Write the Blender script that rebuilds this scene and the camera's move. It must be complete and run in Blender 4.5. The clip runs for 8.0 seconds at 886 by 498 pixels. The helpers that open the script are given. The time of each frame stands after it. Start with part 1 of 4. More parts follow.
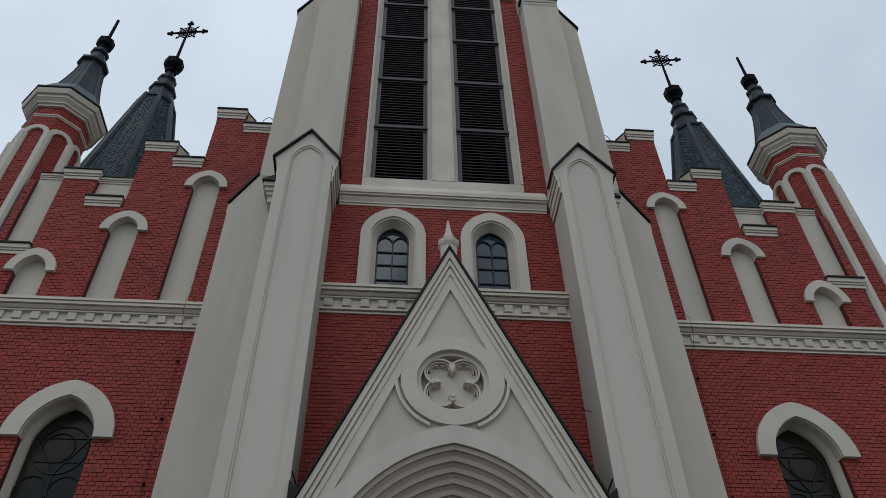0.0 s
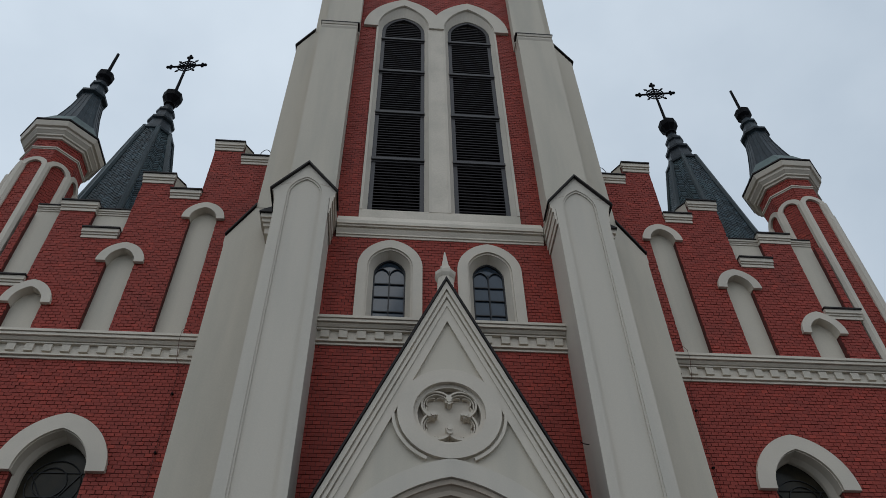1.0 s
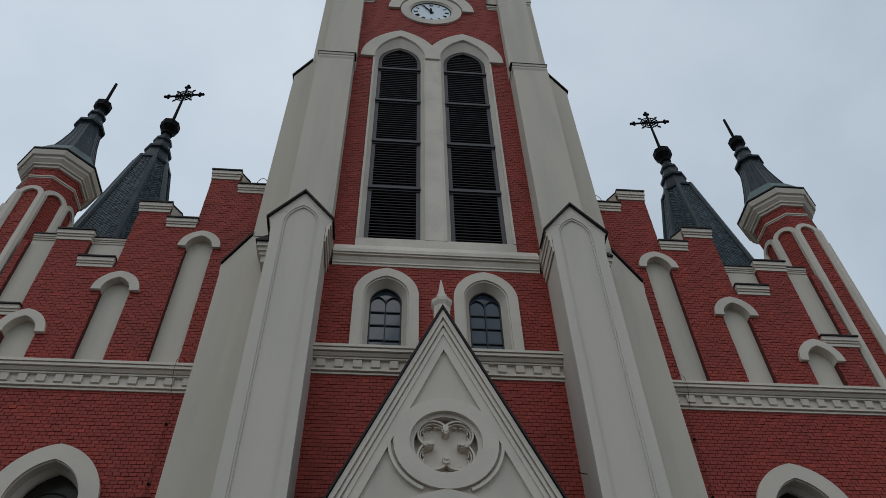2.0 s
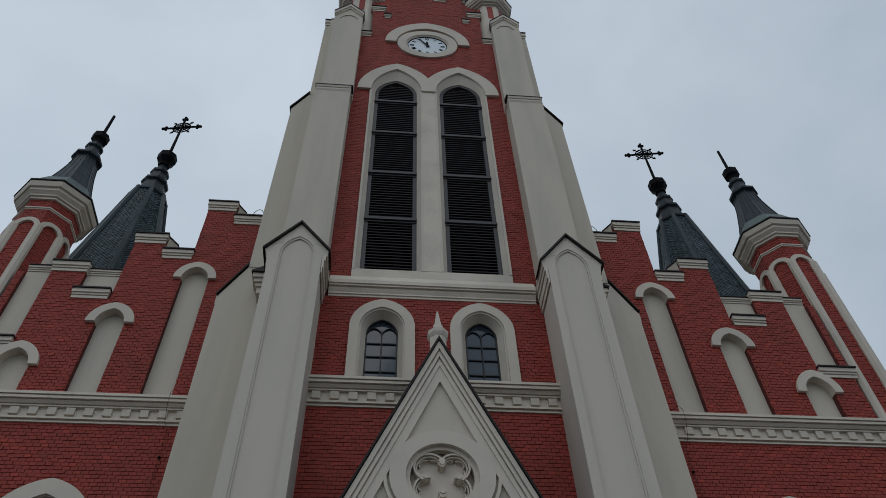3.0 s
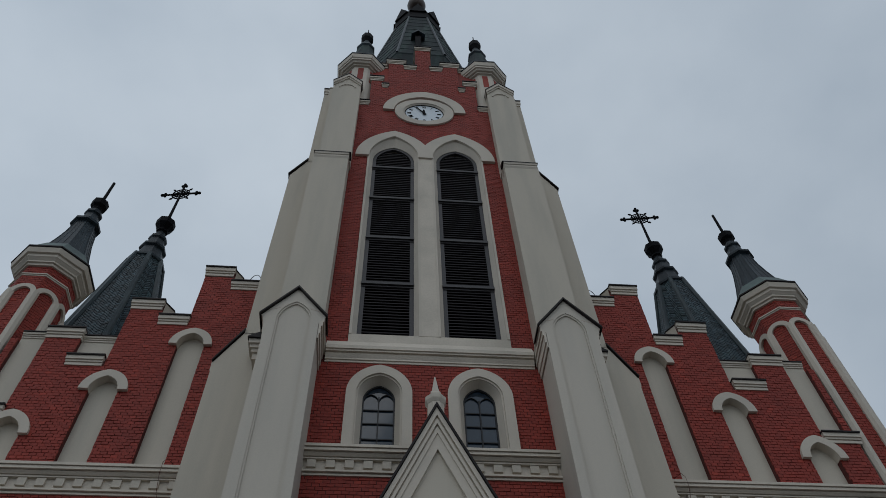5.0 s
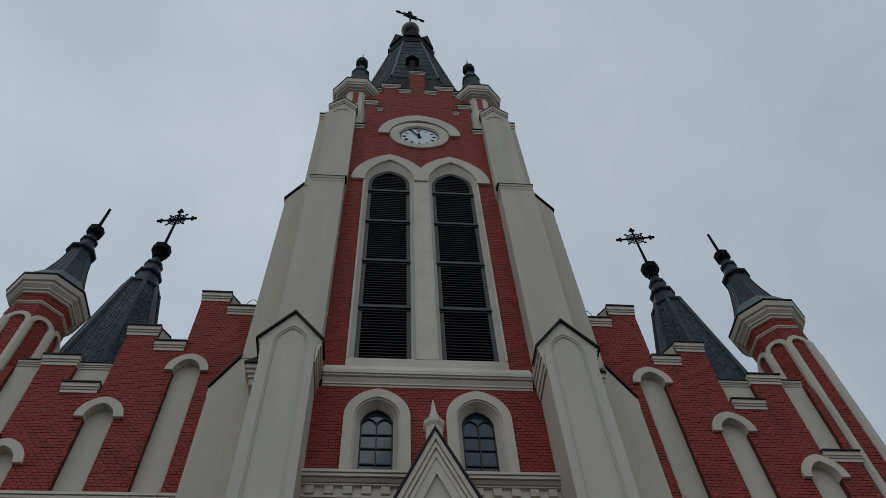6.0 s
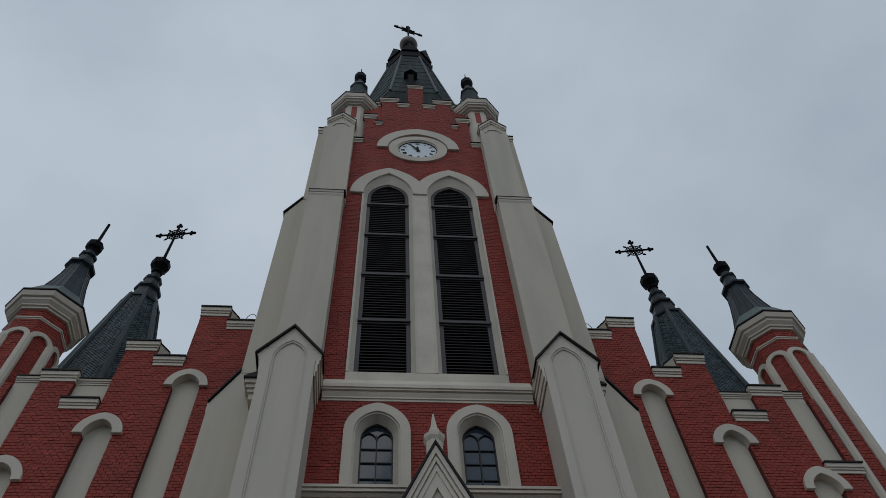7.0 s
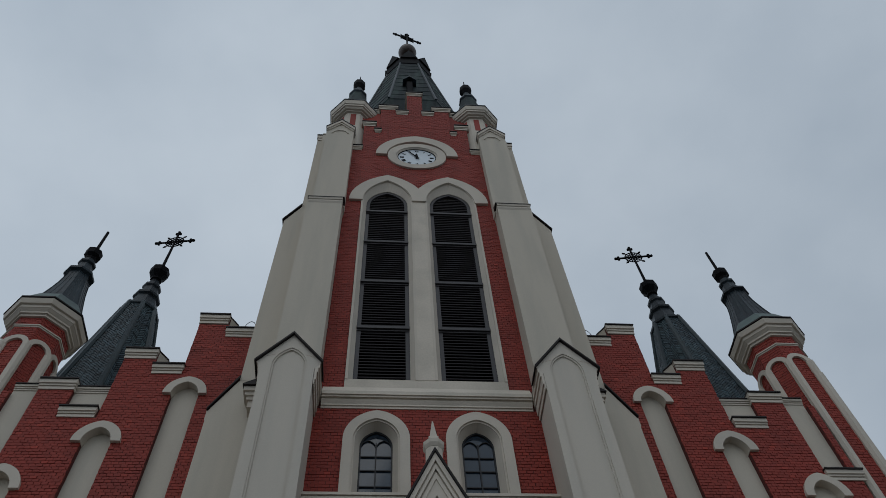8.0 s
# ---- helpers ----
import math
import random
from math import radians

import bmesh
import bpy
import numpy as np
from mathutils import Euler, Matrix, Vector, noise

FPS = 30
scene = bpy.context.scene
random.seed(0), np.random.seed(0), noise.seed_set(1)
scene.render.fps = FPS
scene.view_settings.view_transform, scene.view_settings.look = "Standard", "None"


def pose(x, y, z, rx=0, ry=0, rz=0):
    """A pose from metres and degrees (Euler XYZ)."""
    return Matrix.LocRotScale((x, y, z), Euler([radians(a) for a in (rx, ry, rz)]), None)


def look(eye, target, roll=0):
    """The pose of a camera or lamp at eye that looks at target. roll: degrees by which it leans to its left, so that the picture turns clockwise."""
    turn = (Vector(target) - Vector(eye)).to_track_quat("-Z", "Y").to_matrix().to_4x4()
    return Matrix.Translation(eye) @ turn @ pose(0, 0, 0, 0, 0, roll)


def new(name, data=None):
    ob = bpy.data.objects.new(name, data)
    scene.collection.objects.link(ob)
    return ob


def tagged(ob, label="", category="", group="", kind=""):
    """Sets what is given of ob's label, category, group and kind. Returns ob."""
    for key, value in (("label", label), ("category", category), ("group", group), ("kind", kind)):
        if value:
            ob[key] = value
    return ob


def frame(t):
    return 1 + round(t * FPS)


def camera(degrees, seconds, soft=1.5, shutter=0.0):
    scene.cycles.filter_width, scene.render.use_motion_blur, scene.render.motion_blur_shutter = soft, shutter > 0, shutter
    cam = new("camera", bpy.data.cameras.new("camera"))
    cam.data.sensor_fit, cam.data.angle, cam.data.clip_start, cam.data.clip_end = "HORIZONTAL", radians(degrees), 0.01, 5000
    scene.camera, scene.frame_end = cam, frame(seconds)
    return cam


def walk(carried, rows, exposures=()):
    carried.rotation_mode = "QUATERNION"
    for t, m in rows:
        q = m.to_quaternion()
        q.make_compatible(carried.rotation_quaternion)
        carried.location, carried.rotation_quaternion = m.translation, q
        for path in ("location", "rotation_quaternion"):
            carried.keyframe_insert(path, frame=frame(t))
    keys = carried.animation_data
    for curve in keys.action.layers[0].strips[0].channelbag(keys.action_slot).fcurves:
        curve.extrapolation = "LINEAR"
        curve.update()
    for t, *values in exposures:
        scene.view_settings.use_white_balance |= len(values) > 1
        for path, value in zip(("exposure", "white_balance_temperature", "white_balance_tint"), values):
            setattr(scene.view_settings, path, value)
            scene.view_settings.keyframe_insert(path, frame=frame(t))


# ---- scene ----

# ================= camera =================
cam = camera(60.28, 8.0, soft=0.55)
EYE = (-1.0, -11.0, 1.6)
# seconds, yaw, tilt above the horizon, lean to the left (degrees)
TURNS = [
    (0.0, -5.027, 43.792, -1.026), (0.5, -5.204, 44.93, -1.192), (1.0, -5.439, 46.16, -1.332), (1.5, -5.666, 47.198, -1.539),
    (3.0, -6.502, 50.566, -2.308), (3.5, -6.727, 51.705, -2.379), (4.0, -6.881, 52.701, -2.508), (4.5, -7.018, 54.175, -2.723),
    (6.0, -7.903, 57.056, -4.374), (6.5, -8.134, 57.742, -4.827), (7.0, -8.164, 58.039, -4.941), (7.5, -8.295, 58.278, -5.114),
    (8.0, -8.379, 58.56, -5.238),
]
EXPOSURES = [(0.0, 0.2), (1.5, 0.08), (3.0, -0.1), (4.5, -0.24), (6.0, -0.29), (8.0, -0.3)]
walk(cam, [(t, pose(*EYE, 90 + tilt, 0, yaw) @ pose(0, 0, 0, 0, 0, lean)) for t, yaw, tilt, lean in TURNS], EXPOSURES)

# ================= sky and sun (overcast) =================
world = bpy.data.worlds.new("overcast_sky")
scene.world = world
world.use_nodes = True
wn, wl = world.node_tree.nodes, world.node_tree.links
wn.clear()
w_out, w_bg = wn.new("ShaderNodeOutputWorld"), wn.new("ShaderNodeBackground")
sky = wn.new("ShaderNodeTexSky")
sky.sky_type, sky.sun_disc, sky.sun_elevation, sky.sun_rotation = "NISHITA", False, radians(48), radians(150)
w_co, w_no, w_ramp = wn.new("ShaderNodeTexCoord"), wn.new("ShaderNodeTexNoise"), wn.new("ShaderNodeValToRGB")
w_map, w_mix, w_sc = wn.new("ShaderNodeMapping"), wn.new("ShaderNodeMix"), wn.new("ShaderNodeMix")
w_map.inputs["Scale"].default_value = (1.6, 1.6, 2.4)
w_no.inputs["Scale"].default_value, w_no.inputs["Detail"].default_value, w_no.inputs["Roughness"].default_value = 1.7, 5.0, 0.5
w_ramp.color_ramp.elements[0].position, w_ramp.color_ramp.elements[0].color = 0.32, (0.455, 0.535, 0.625, 1)
w_ramp.color_ramp.elements[1].position, w_ramp.color_ramp.elements[1].color = 0.72, (0.605, 0.685, 0.768, 1)
w_mix.data_type, w_sc.data_type, w_sc.blend_type = "RGBA", "RGBA", "MULTIPLY"
w_mix.inputs[0].default_value, w_sc.inputs[0].default_value = 0.94, 1.0
w_sc.inputs[7].default_value = (0.09, 0.09, 0.09, 1)
wl.new(w_co.outputs["Generated"], w_map.inputs[0])
wl.new(w_map.outputs[0], w_no.inputs["Vector"])
wl.new(w_no.outputs[0], w_ramp.inputs[0])
wl.new(sky.outputs[0], w_sc.inputs[6])
wl.new(w_sc.outputs[2], w_mix.inputs[6])
wl.new(w_ramp.outputs[0], w_mix.inputs[7])
# the overcast is a little brighter towards the sun's side
w_dot, w_rng, w_side = wn.new("ShaderNodeVectorMath"), wn.new("ShaderNodeMapRange"), wn.new("ShaderNodeMix")
w_dot.operation = "DOT_PRODUCT"
w_dot.inputs[1].default_value = (-0.93, 0.0, 0.36)
w_rng.inputs[1].default_value, w_rng.inputs[2].default_value = -0.4, 1.0
w_rng.inputs[3].default_value, w_rng.inputs[4].default_value = 0.95, 1.12
w_side.data_type, w_side.blend_type = "RGBA", "MULTIPLY"
w_side.inputs[0].default_value = 1.0
wl.new(w_co.outputs["Generated"], w_dot.inputs[0])
wl.new(w_dot.outputs["Value"], w_rng.inputs[0])
wl.new(w_mix.outputs[2], w_side.inputs[6])
wl.new(w_rng.outputs[0], w_side.inputs[7])
wl.new(w_side.outputs[2], w_bg.inputs[0])
wl.new(w_bg.outputs[0], w_out.inputs[0])
w_bg.inputs[1].default_value = 1.0
sun = new("sun", bpy.data.lights.new("sun", "SUN"))
sun.data.energy, sun.data.angle, sun.data.color = 0.25, radians(40), (1.0, 0.97, 0.92)
sun.matrix_basis = look((-20, -40, 60), (0, 0, 8))


# ================= materials =================
def material(name, base, rough=0.8, metal=0.0, vary=0.12, stain=0.15, fine=60.0, bump=0.25, stain_colour=None, streak=False, grain_dist=0.004, island=0.0):
    """A procedural surface: base colour, fine grain, broad stains and relief."""
    m = bpy.data.materials.new(name)
    m.use_nodes = True
    n, l = m.node_tree.nodes, m.node_tree.links
    b = n["Principled BSDF"]
    b.inputs["Roughness"].default_value, b.inputs["Metallic"].default_value = rough, metal
    co = n.new("ShaderNodeTexCoord")
    mp = n.new("ShaderNodeMapping")
    if streak:
        mp.inputs["Scale"].default_value = (2.2, 2.2, 0.25)
    l.new(co.outputs["Object"], mp.inputs[0])
    big, small = n.new("ShaderNodeTexNoise"), n.new("ShaderNodeTexNoise")
    big.inputs["Scale"].default_value, big.inputs["Detail"].default_value = 0.9, 6.0
    small.inputs["Scale"].default_value, small.inputs["Detail"].default_value = fine, 3.0
    l.new(mp.outputs[0], big.inputs["Vector"])
    l.new(co.outputs["Object"], small.inputs["Vector"])
    r1, mix1, mix2 = n.new("ShaderNodeMapRange"), n.new("ShaderNodeMix"), n.new("ShaderNodeMix")
    r1.inputs[1].default_value, r1.inputs[2].default_value = 0.45, 0.75
    r1.inputs[4].default_value = stain
    mix1.data_type = mix2.data_type = "RGBA"
    mix1.inputs[6].default_value = (*base, 1)
    mix1.inputs[7].default_value = (*(stain_colour or [c * 0.55 for c in base]), 1)
    l.new(big.outputs[0], r1.inputs[0])
    l.new(r1.outputs[0], mix1.inputs[0])
    r2 = n.new("ShaderNodeMapRange")
    r2.inputs[3].default_value, r2.inputs[4].default_value = 1 - vary, 1 + vary
    l.new(small.outputs[0], r2.inputs[0])
    mix2.blend_type = "MULTIPLY"
    mix2.inputs[0].default_value = 1
    l.new(mix1.outputs[2], mix2.inputs[6])
    l.new(r2.outputs[0], mix2.inputs[7])
    l.new(mix2.outputs[2], b.inputs["Base Color"])
    if island:
        geo, r3, mix3 = n.new("ShaderNodeNewGeometry"), n.new("ShaderNodeMapRange"), n.new("ShaderNodeMix")
        r3.inputs[3].default_value, r3.inputs[4].default_value = 1 - island, 1 + island
        mix3.data_type, mix3.blend_type = "RGBA", "MULTIPLY"
        mix3.inputs[0].default_value = 1
        l.new(geo.outputs["Random Per Island"], r3.inputs[0])
        l.new(mix2.outputs[2], mix3.inputs[6])
        l.new(r3.outputs[0], mix3.inputs[7])
        l.new(mix3.outputs[2], b.inputs["Base Color"])
    bp = n.new("ShaderNodeBump")
    bp.inputs["Strength"].default_value, bp.inputs["Distance"].default_value = bump, grain_dist
    l.new(small.outputs[0], bp.inputs["Height"])
    l.new(bp.outputs[0], b.inputs["Normal"])
    return m


def brick_material():
    """Red-painted brick: each brick its own tone, some darker and some brighter."""
    m = material("red_brick", (0.305, 0.0345, 0.0195), 0.75, vary=0.3, stain=0.4, fine=35.0, bump=0.6, stain_colour=(0.16, 0.022, 0.016))
    n, l = m.node_tree.nodes, m.node_tree.links
    b = n["Principled BSDF"]
    geo, info, add = n.new("ShaderNodeNewGeometry"), n.new("ShaderNodeObjectInfo"), n.new("ShaderNodeMath")
    l.new(geo.outputs["Random Per Island"], add.inputs[0])
    l.new(info.outputs["Random"], add.inputs[1])
    fr = n.new("ShaderNodeMath")
    fr.operation = "FRACT"
    l.new(add.outputs[0], fr.inputs[0])
    ramp = n.new("ShaderNodeValToRGB")
    e = ramp.color_ramp.elements
    e[0].position, e[0].color = 0.0, (0.80, 0.78, 0.78, 1)
    e[1].position, e[1].color = 1.0, (1.22, 1.2, 1.15, 1)
    mid = e.new(0.93)
    mid.color = (1.0, 1.0, 1.0, 1)
    l.new(fr.outputs[0], ramp.inputs[0])
    mx = n.new("ShaderNodeMix")
    mx.data_type, mx.blend_type = "RGBA", "MULTIPLY"
    mx.inputs[0].default_value = 1
    src = b.inputs["Base Color"].links[0].from_socket
    l.new(src, mx.inputs[6])
    l.new(ramp.outputs[0], mx.inputs[7])
    l.new(mx.outputs[2], b.inputs["Base Color"])
    return m


M_BRICK = brick_material()
M_MORTAR = material("dark_red_mortar", (0.09, 0.017, 0.013), 0.9, vary=0.3, stain=0.3)
M_PLASTER = material("cream_plaster", (0.54, 0.483, 0.398), 0.85, vary=0.07, stain=0.5, fine=45, bump=0.12, stain_colour=(0.36, 0.34, 0.29), streak=True)
M_PIER = material("pale_grey_plaster", (0.56, 0.505, 0.428), 0.8, vary=0.06, stain=0.45, fine=45, bump=0.12, stain_colour=(0.42, 0.395, 0.35), streak=True)
M_TRIM = material("cream_stone_paint", (0.58, 0.515, 0.432), 0.8, vary=0.06, stain=0.4, fine=40, bump=0.15, stain_colour=(0.34, 0.32, 0.28))
M_LEDGE = material("weathered_cornice_paint", (0.62, 0.55, 0.46), 0.8, vary=0.12, stain=0.55, fine=22, bump=0.25, stain_colour=(0.36, 0.33, 0.27))
M_RECESS = material("beige_portal_stone", (0.50, 0.415, 0.335), 0.85, vary=0.06, stain=0.3, fine=30, bump=0.2)
M_SLATE = material("weathered_slate", (0.033, 0.052, 0.063), 0.45, island=0.6, vary=0.45, stain=0.7, fine=14, bump=0.5, stain_colour=(0.048, 0.08, 0.086))
# pale blue streaks: weathering, and the metal's sheen put into the colour
M_COPPER = material("weathered_sheen_sheet_metal", (0.011, 0.016, 0.021), 0.4, 0.12, vary=0.45, stain=0.6, fine=9, bump=0.3, stain_colour=(0.055, 0.083, 0.098), streak=True)
M_HIP = material("grey_hip_sheet", (0.03, 0.042, 0.048), 0.45, 0.1, vary=0.4, stain=0.6, fine=8, bump=0.3, stain_colour=(0.07, 0.095, 0.1), streak=True)
M_PATINA = material("green_copper_patina", (0.013, 0.021, 0.023), 0.7, 0.05, vary=0.6, stain=0.95, fine=5, bump=0.5, stain_colour=(0.045, 0.075, 0.066), streak=True)
M_FLASH = material("pale_green_flashing", (0.085, 0.125, 0.115), 0.6, vary=0.4, stain=0.7, fine=7, bump=0.3, stain_colour=(0.03, 0.042, 0.045))
M_DARK = material("dark_brown_roof_edge", (0.022, 0.018, 0.018), 0.5, 0.2, vary=0.2, stain=0.3)
M_IRON = material("black_iron", (0.006, 0.006, 0.0075), 0.6, 0.1, vary=0.2, stain=0.3)
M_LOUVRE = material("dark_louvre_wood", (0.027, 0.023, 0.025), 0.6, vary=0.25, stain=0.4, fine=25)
M_LFRAME = material("grey_louvre_frame", (0.034, 0.030, 0.033), 0.55, vary=0.2, stain=0.3)
M_GOLD = material("dull_brown_gilding", (0.055, 0.036, 0.028), 0.4, 0.2, vary=0.25, stain=0.5)
M_DIAL = material("white_enamel_dial", (0.62, 0.68, 0.72), 0.35, vary=0.03, stain=0.12)
M_GROUND = material("grey_paving", (0.10, 0.096, 0.09), 0.9, vary=0.2, stain=0.4, fine=12)
M_DOOR = material("brown_oak_door", (0.11, 0.055, 0.03), 0.55, vary=0.2, stain=0.4)
M_LEAD = material("lead_came", (0.02, 0.02, 0.022), 0.55, 0.4, vary=0.2, stain=0.2)


def glass_material(name, tint, rough, blotch=None):
    m = material(name, tint, rough, vary=0.4, stain=0.8 if blotch else 0.5, fine=5.0, bump=0.08, stain_colour=blotch)
    b = m.node_tree.nodes["Principled BSDF"]
    b.inputs["IOR"].default_value = 1.6 if rough < 0.1 else 1.25
    return m


for dull in (M_SLATE, M_COPPER, M_HIP, M_PATINA, M_IRON, M_DARK, M_LOUVRE):
    dull.node_tree.nodes["Principled BSDF"].inputs["Specular IOR Level"].default_value = 0.15
M_IRON.node_tree.nodes["Principled BSDF"].inputs["Specular IOR Level"].default_value = 0.04
# the blue tint paints the reflected sky into the dark panes
M_GLASS = glass_material("dark_sky_tinted_leaded_glass", (0.02, 0.034, 0.052), 0.07)
M_STAIN = glass_material("dim_stained_glass", (0.014, 0.015, 0.013), 0.2, (0.05, 0.037, 0.02))


# ================= mesh helpers =================
def solid(bm):
    bmesh.ops.recalc_face_normals(bm, faces=bm.faces)


def mesh_of(name, bm, mat, smooth=False):
    solid(bm)
    me = bpy.data.meshes.new(name)
    bm.to_mesh(me)
    bm.free()
    me.materials.append(mat)
    if smooth:
        me.polygons.foreach_set("use_smooth", [True] * len(me.polygons))
    return me


def part(name, bm, mat, parent=None, label="", smooth=False):
    """One mesh object out of a bmesh, under its thing."""
    ob = new(name, mesh_of(name, bm, mat, smooth))
    if parent is not None:
        ob.parent = parent
    if label:
        ob["label"] = label
    return ob


def thing(name, x, y, z, label, category, group="", kind=""):
    """An Empty at the base of a thing. Its parts are built in world places and moved under it."""
    ob = new(name)
    ob.empty_display_size = 0.2
    ob.matrix_basis = Matrix.Translation((x, y, z))
    tagged(ob, label, category, group, kind)
    return ob


def adopt(ob, parts):
    """Puts parts built in world places under ob without moving them."""
    for p in parts:
        p.parent = ob
        p.matrix_parent_inverse = ob.matrix_basis.inverted()


def box(bm, x0, x1, y0, y1, z0, z1):
    v = [bm.verts.new((x, y, z)) for x in (x0, x1) for y in (y0, y1) for z in (z0, z1)]
    for q in ((0, 1, 3, 2), (4, 6, 7, 5), (0, 4, 5, 1), (2, 3, 7, 6), (0, 2, 6, 4), (1, 5, 7, 3)):
        bm.faces.new([v[i] for i in q])
    return v


def prism(bm, pts, y0, y1):
    """A polygon in x, z pushed from y0 to y1."""
    a = [bm.verts.new((x, y0, z)) for x, z in pts]
    b = [bm.verts.new((x, y1, z)) for x, z in pts]
    bm.faces.new(a)
    bm.faces.new(b[::-1])
    for i in range(len(pts)):
        j = (i + 1) % len(pts)
        bm.faces.new((a[i], a[j], b[j], b[i]))


def profile_x(bm, prof, x0, x1):
    """A profile in y, z pushed along x."""
    a = [bm.verts.new((x0, y, z)) for y, z in prof]
    b = [bm.verts.new((x1, y, z)) for y, z in prof]
    bm.faces.new(a)
    bm.faces.new(b[::-1])
    for i in range(len(prof)):
        j = (i + 1) % len(prof)
        bm.faces.new((a[i], a[j], b[j], b[i]))


def arch(cx, zs, w, h, n=12):
    """A pointed arch from the right springing over the apex to the left one."""
    c = (h * h - w * w) / (2 * w)
    r = w + c
    top = math.atan2(h, c)
    right = [(cx - c + r * math.cos(top * i / n), zs + r * math.sin(top * i / n)) for i in range(n + 1)]
    left = [(2 * cx - x, z) for x, z in right[:-1]][::-1]
    return right + left


def legs(pts, z0):
    return [(pts[0][0], z0)] + pts + [(pts[-1][0], z0)]


def band(bm, outer, inner, y0, y1, y0i=None):
    """A strip with thickness between two open lines of equal length; y0i: the front of its inner line."""
    y0i = y0 if y0i is None else y0i
    rows = [[bm.verts.new((x, y, z)) for x, z in line] for line, y in ((outer, y0), (inner, y0i), (inner, y1), (outer, y1))]
    for i in range(len(outer) - 1):
        for k in range(4):
            a, b = rows[k], rows[(k + 1) % 4]
            bm.faces.new((a[i], a[i + 1], b[i + 1], b[i]))
    for i in (0, -1):
        bm.faces.new([r[i] for r in rows])


def slab(bm, outer, holes, y0, y1):
    """A wall: a polygon in x, z with holes, from y0 to y1."""
    edges = []
    for loop in [outer] + holes:
        v = [bm.verts.new((x, y0, z)) for x, z in loop]
        edges += [bm.edges.new((v[i], v[(i + 1) % len(v)])) for i in range(len(v))]
    faces = [g for g in bmesh.ops.triangle_fill(bm, use_beauty=True, edges=edges)["geom"] if isinstance(g, bmesh.types.BMFace)]
    made = bmesh.ops.extrude_face_region(bm, geom=faces)
    bmesh.ops.translate(bm, vec=(0, y1 - y0, 0), verts=[g for g in made["geom"] if isinstance(g, bmesh.types.BMVert)])


def loft(bm, cx, cy, rings, n=8, turn=0.5, caps=True):
    """Rings of (z, circumradius) round an upright axis."""
    rows = []
    for z, r in rings:
        rows.append([bm.verts.new((cx + r * math.cos(2 * math.pi * (i + turn) / n), cy + r * math.sin(2 * math.pi * (i + turn) / n), z)) for i in range(n)])
    for a, b in zip(rows, rows[1:]):
        for i in range(n):
            j = (i + 1) % n
            bm.faces.new((a[i], a[j], b[j], b[i]))
    if caps:
        bm.faces.new(rows[0][::-1])
        bm.faces.new(rows[-1])


def tube(bm, pts, r, n=6):
    """A round bar along points."""
    rows = []
    for i, p in enumerate(pts):
        d = (Vector(pts[min(i + 1, len(pts) - 1)]) - Vector(pts[max(i - 1, 0)])).normalized()
        u = d.orthogonal().normalized()
        if abs(d.z) < 0.99:
            u = d.cross(Vector((0, 0, 1))).normalized()
        v = d.cross(u)
        rows.append([bm.verts.new(Vector(p) + r * (u * math.cos(2 * math.pi * k / n) + v * math.sin(2 * math.pi * k / n))) for k in range(n)])
    for a, b in zip(rows, rows[1:]):
        for k in range(n):
            j = (k + 1) % n
            bm.faces.new((a[k], a[j], b[j], b[k]))
    bm.faces.new(rows[0][::-1])
    bm.faces.new(rows[-1])


def mirrored(pts, s):
    return [(s * x, z) for x, z in pts]


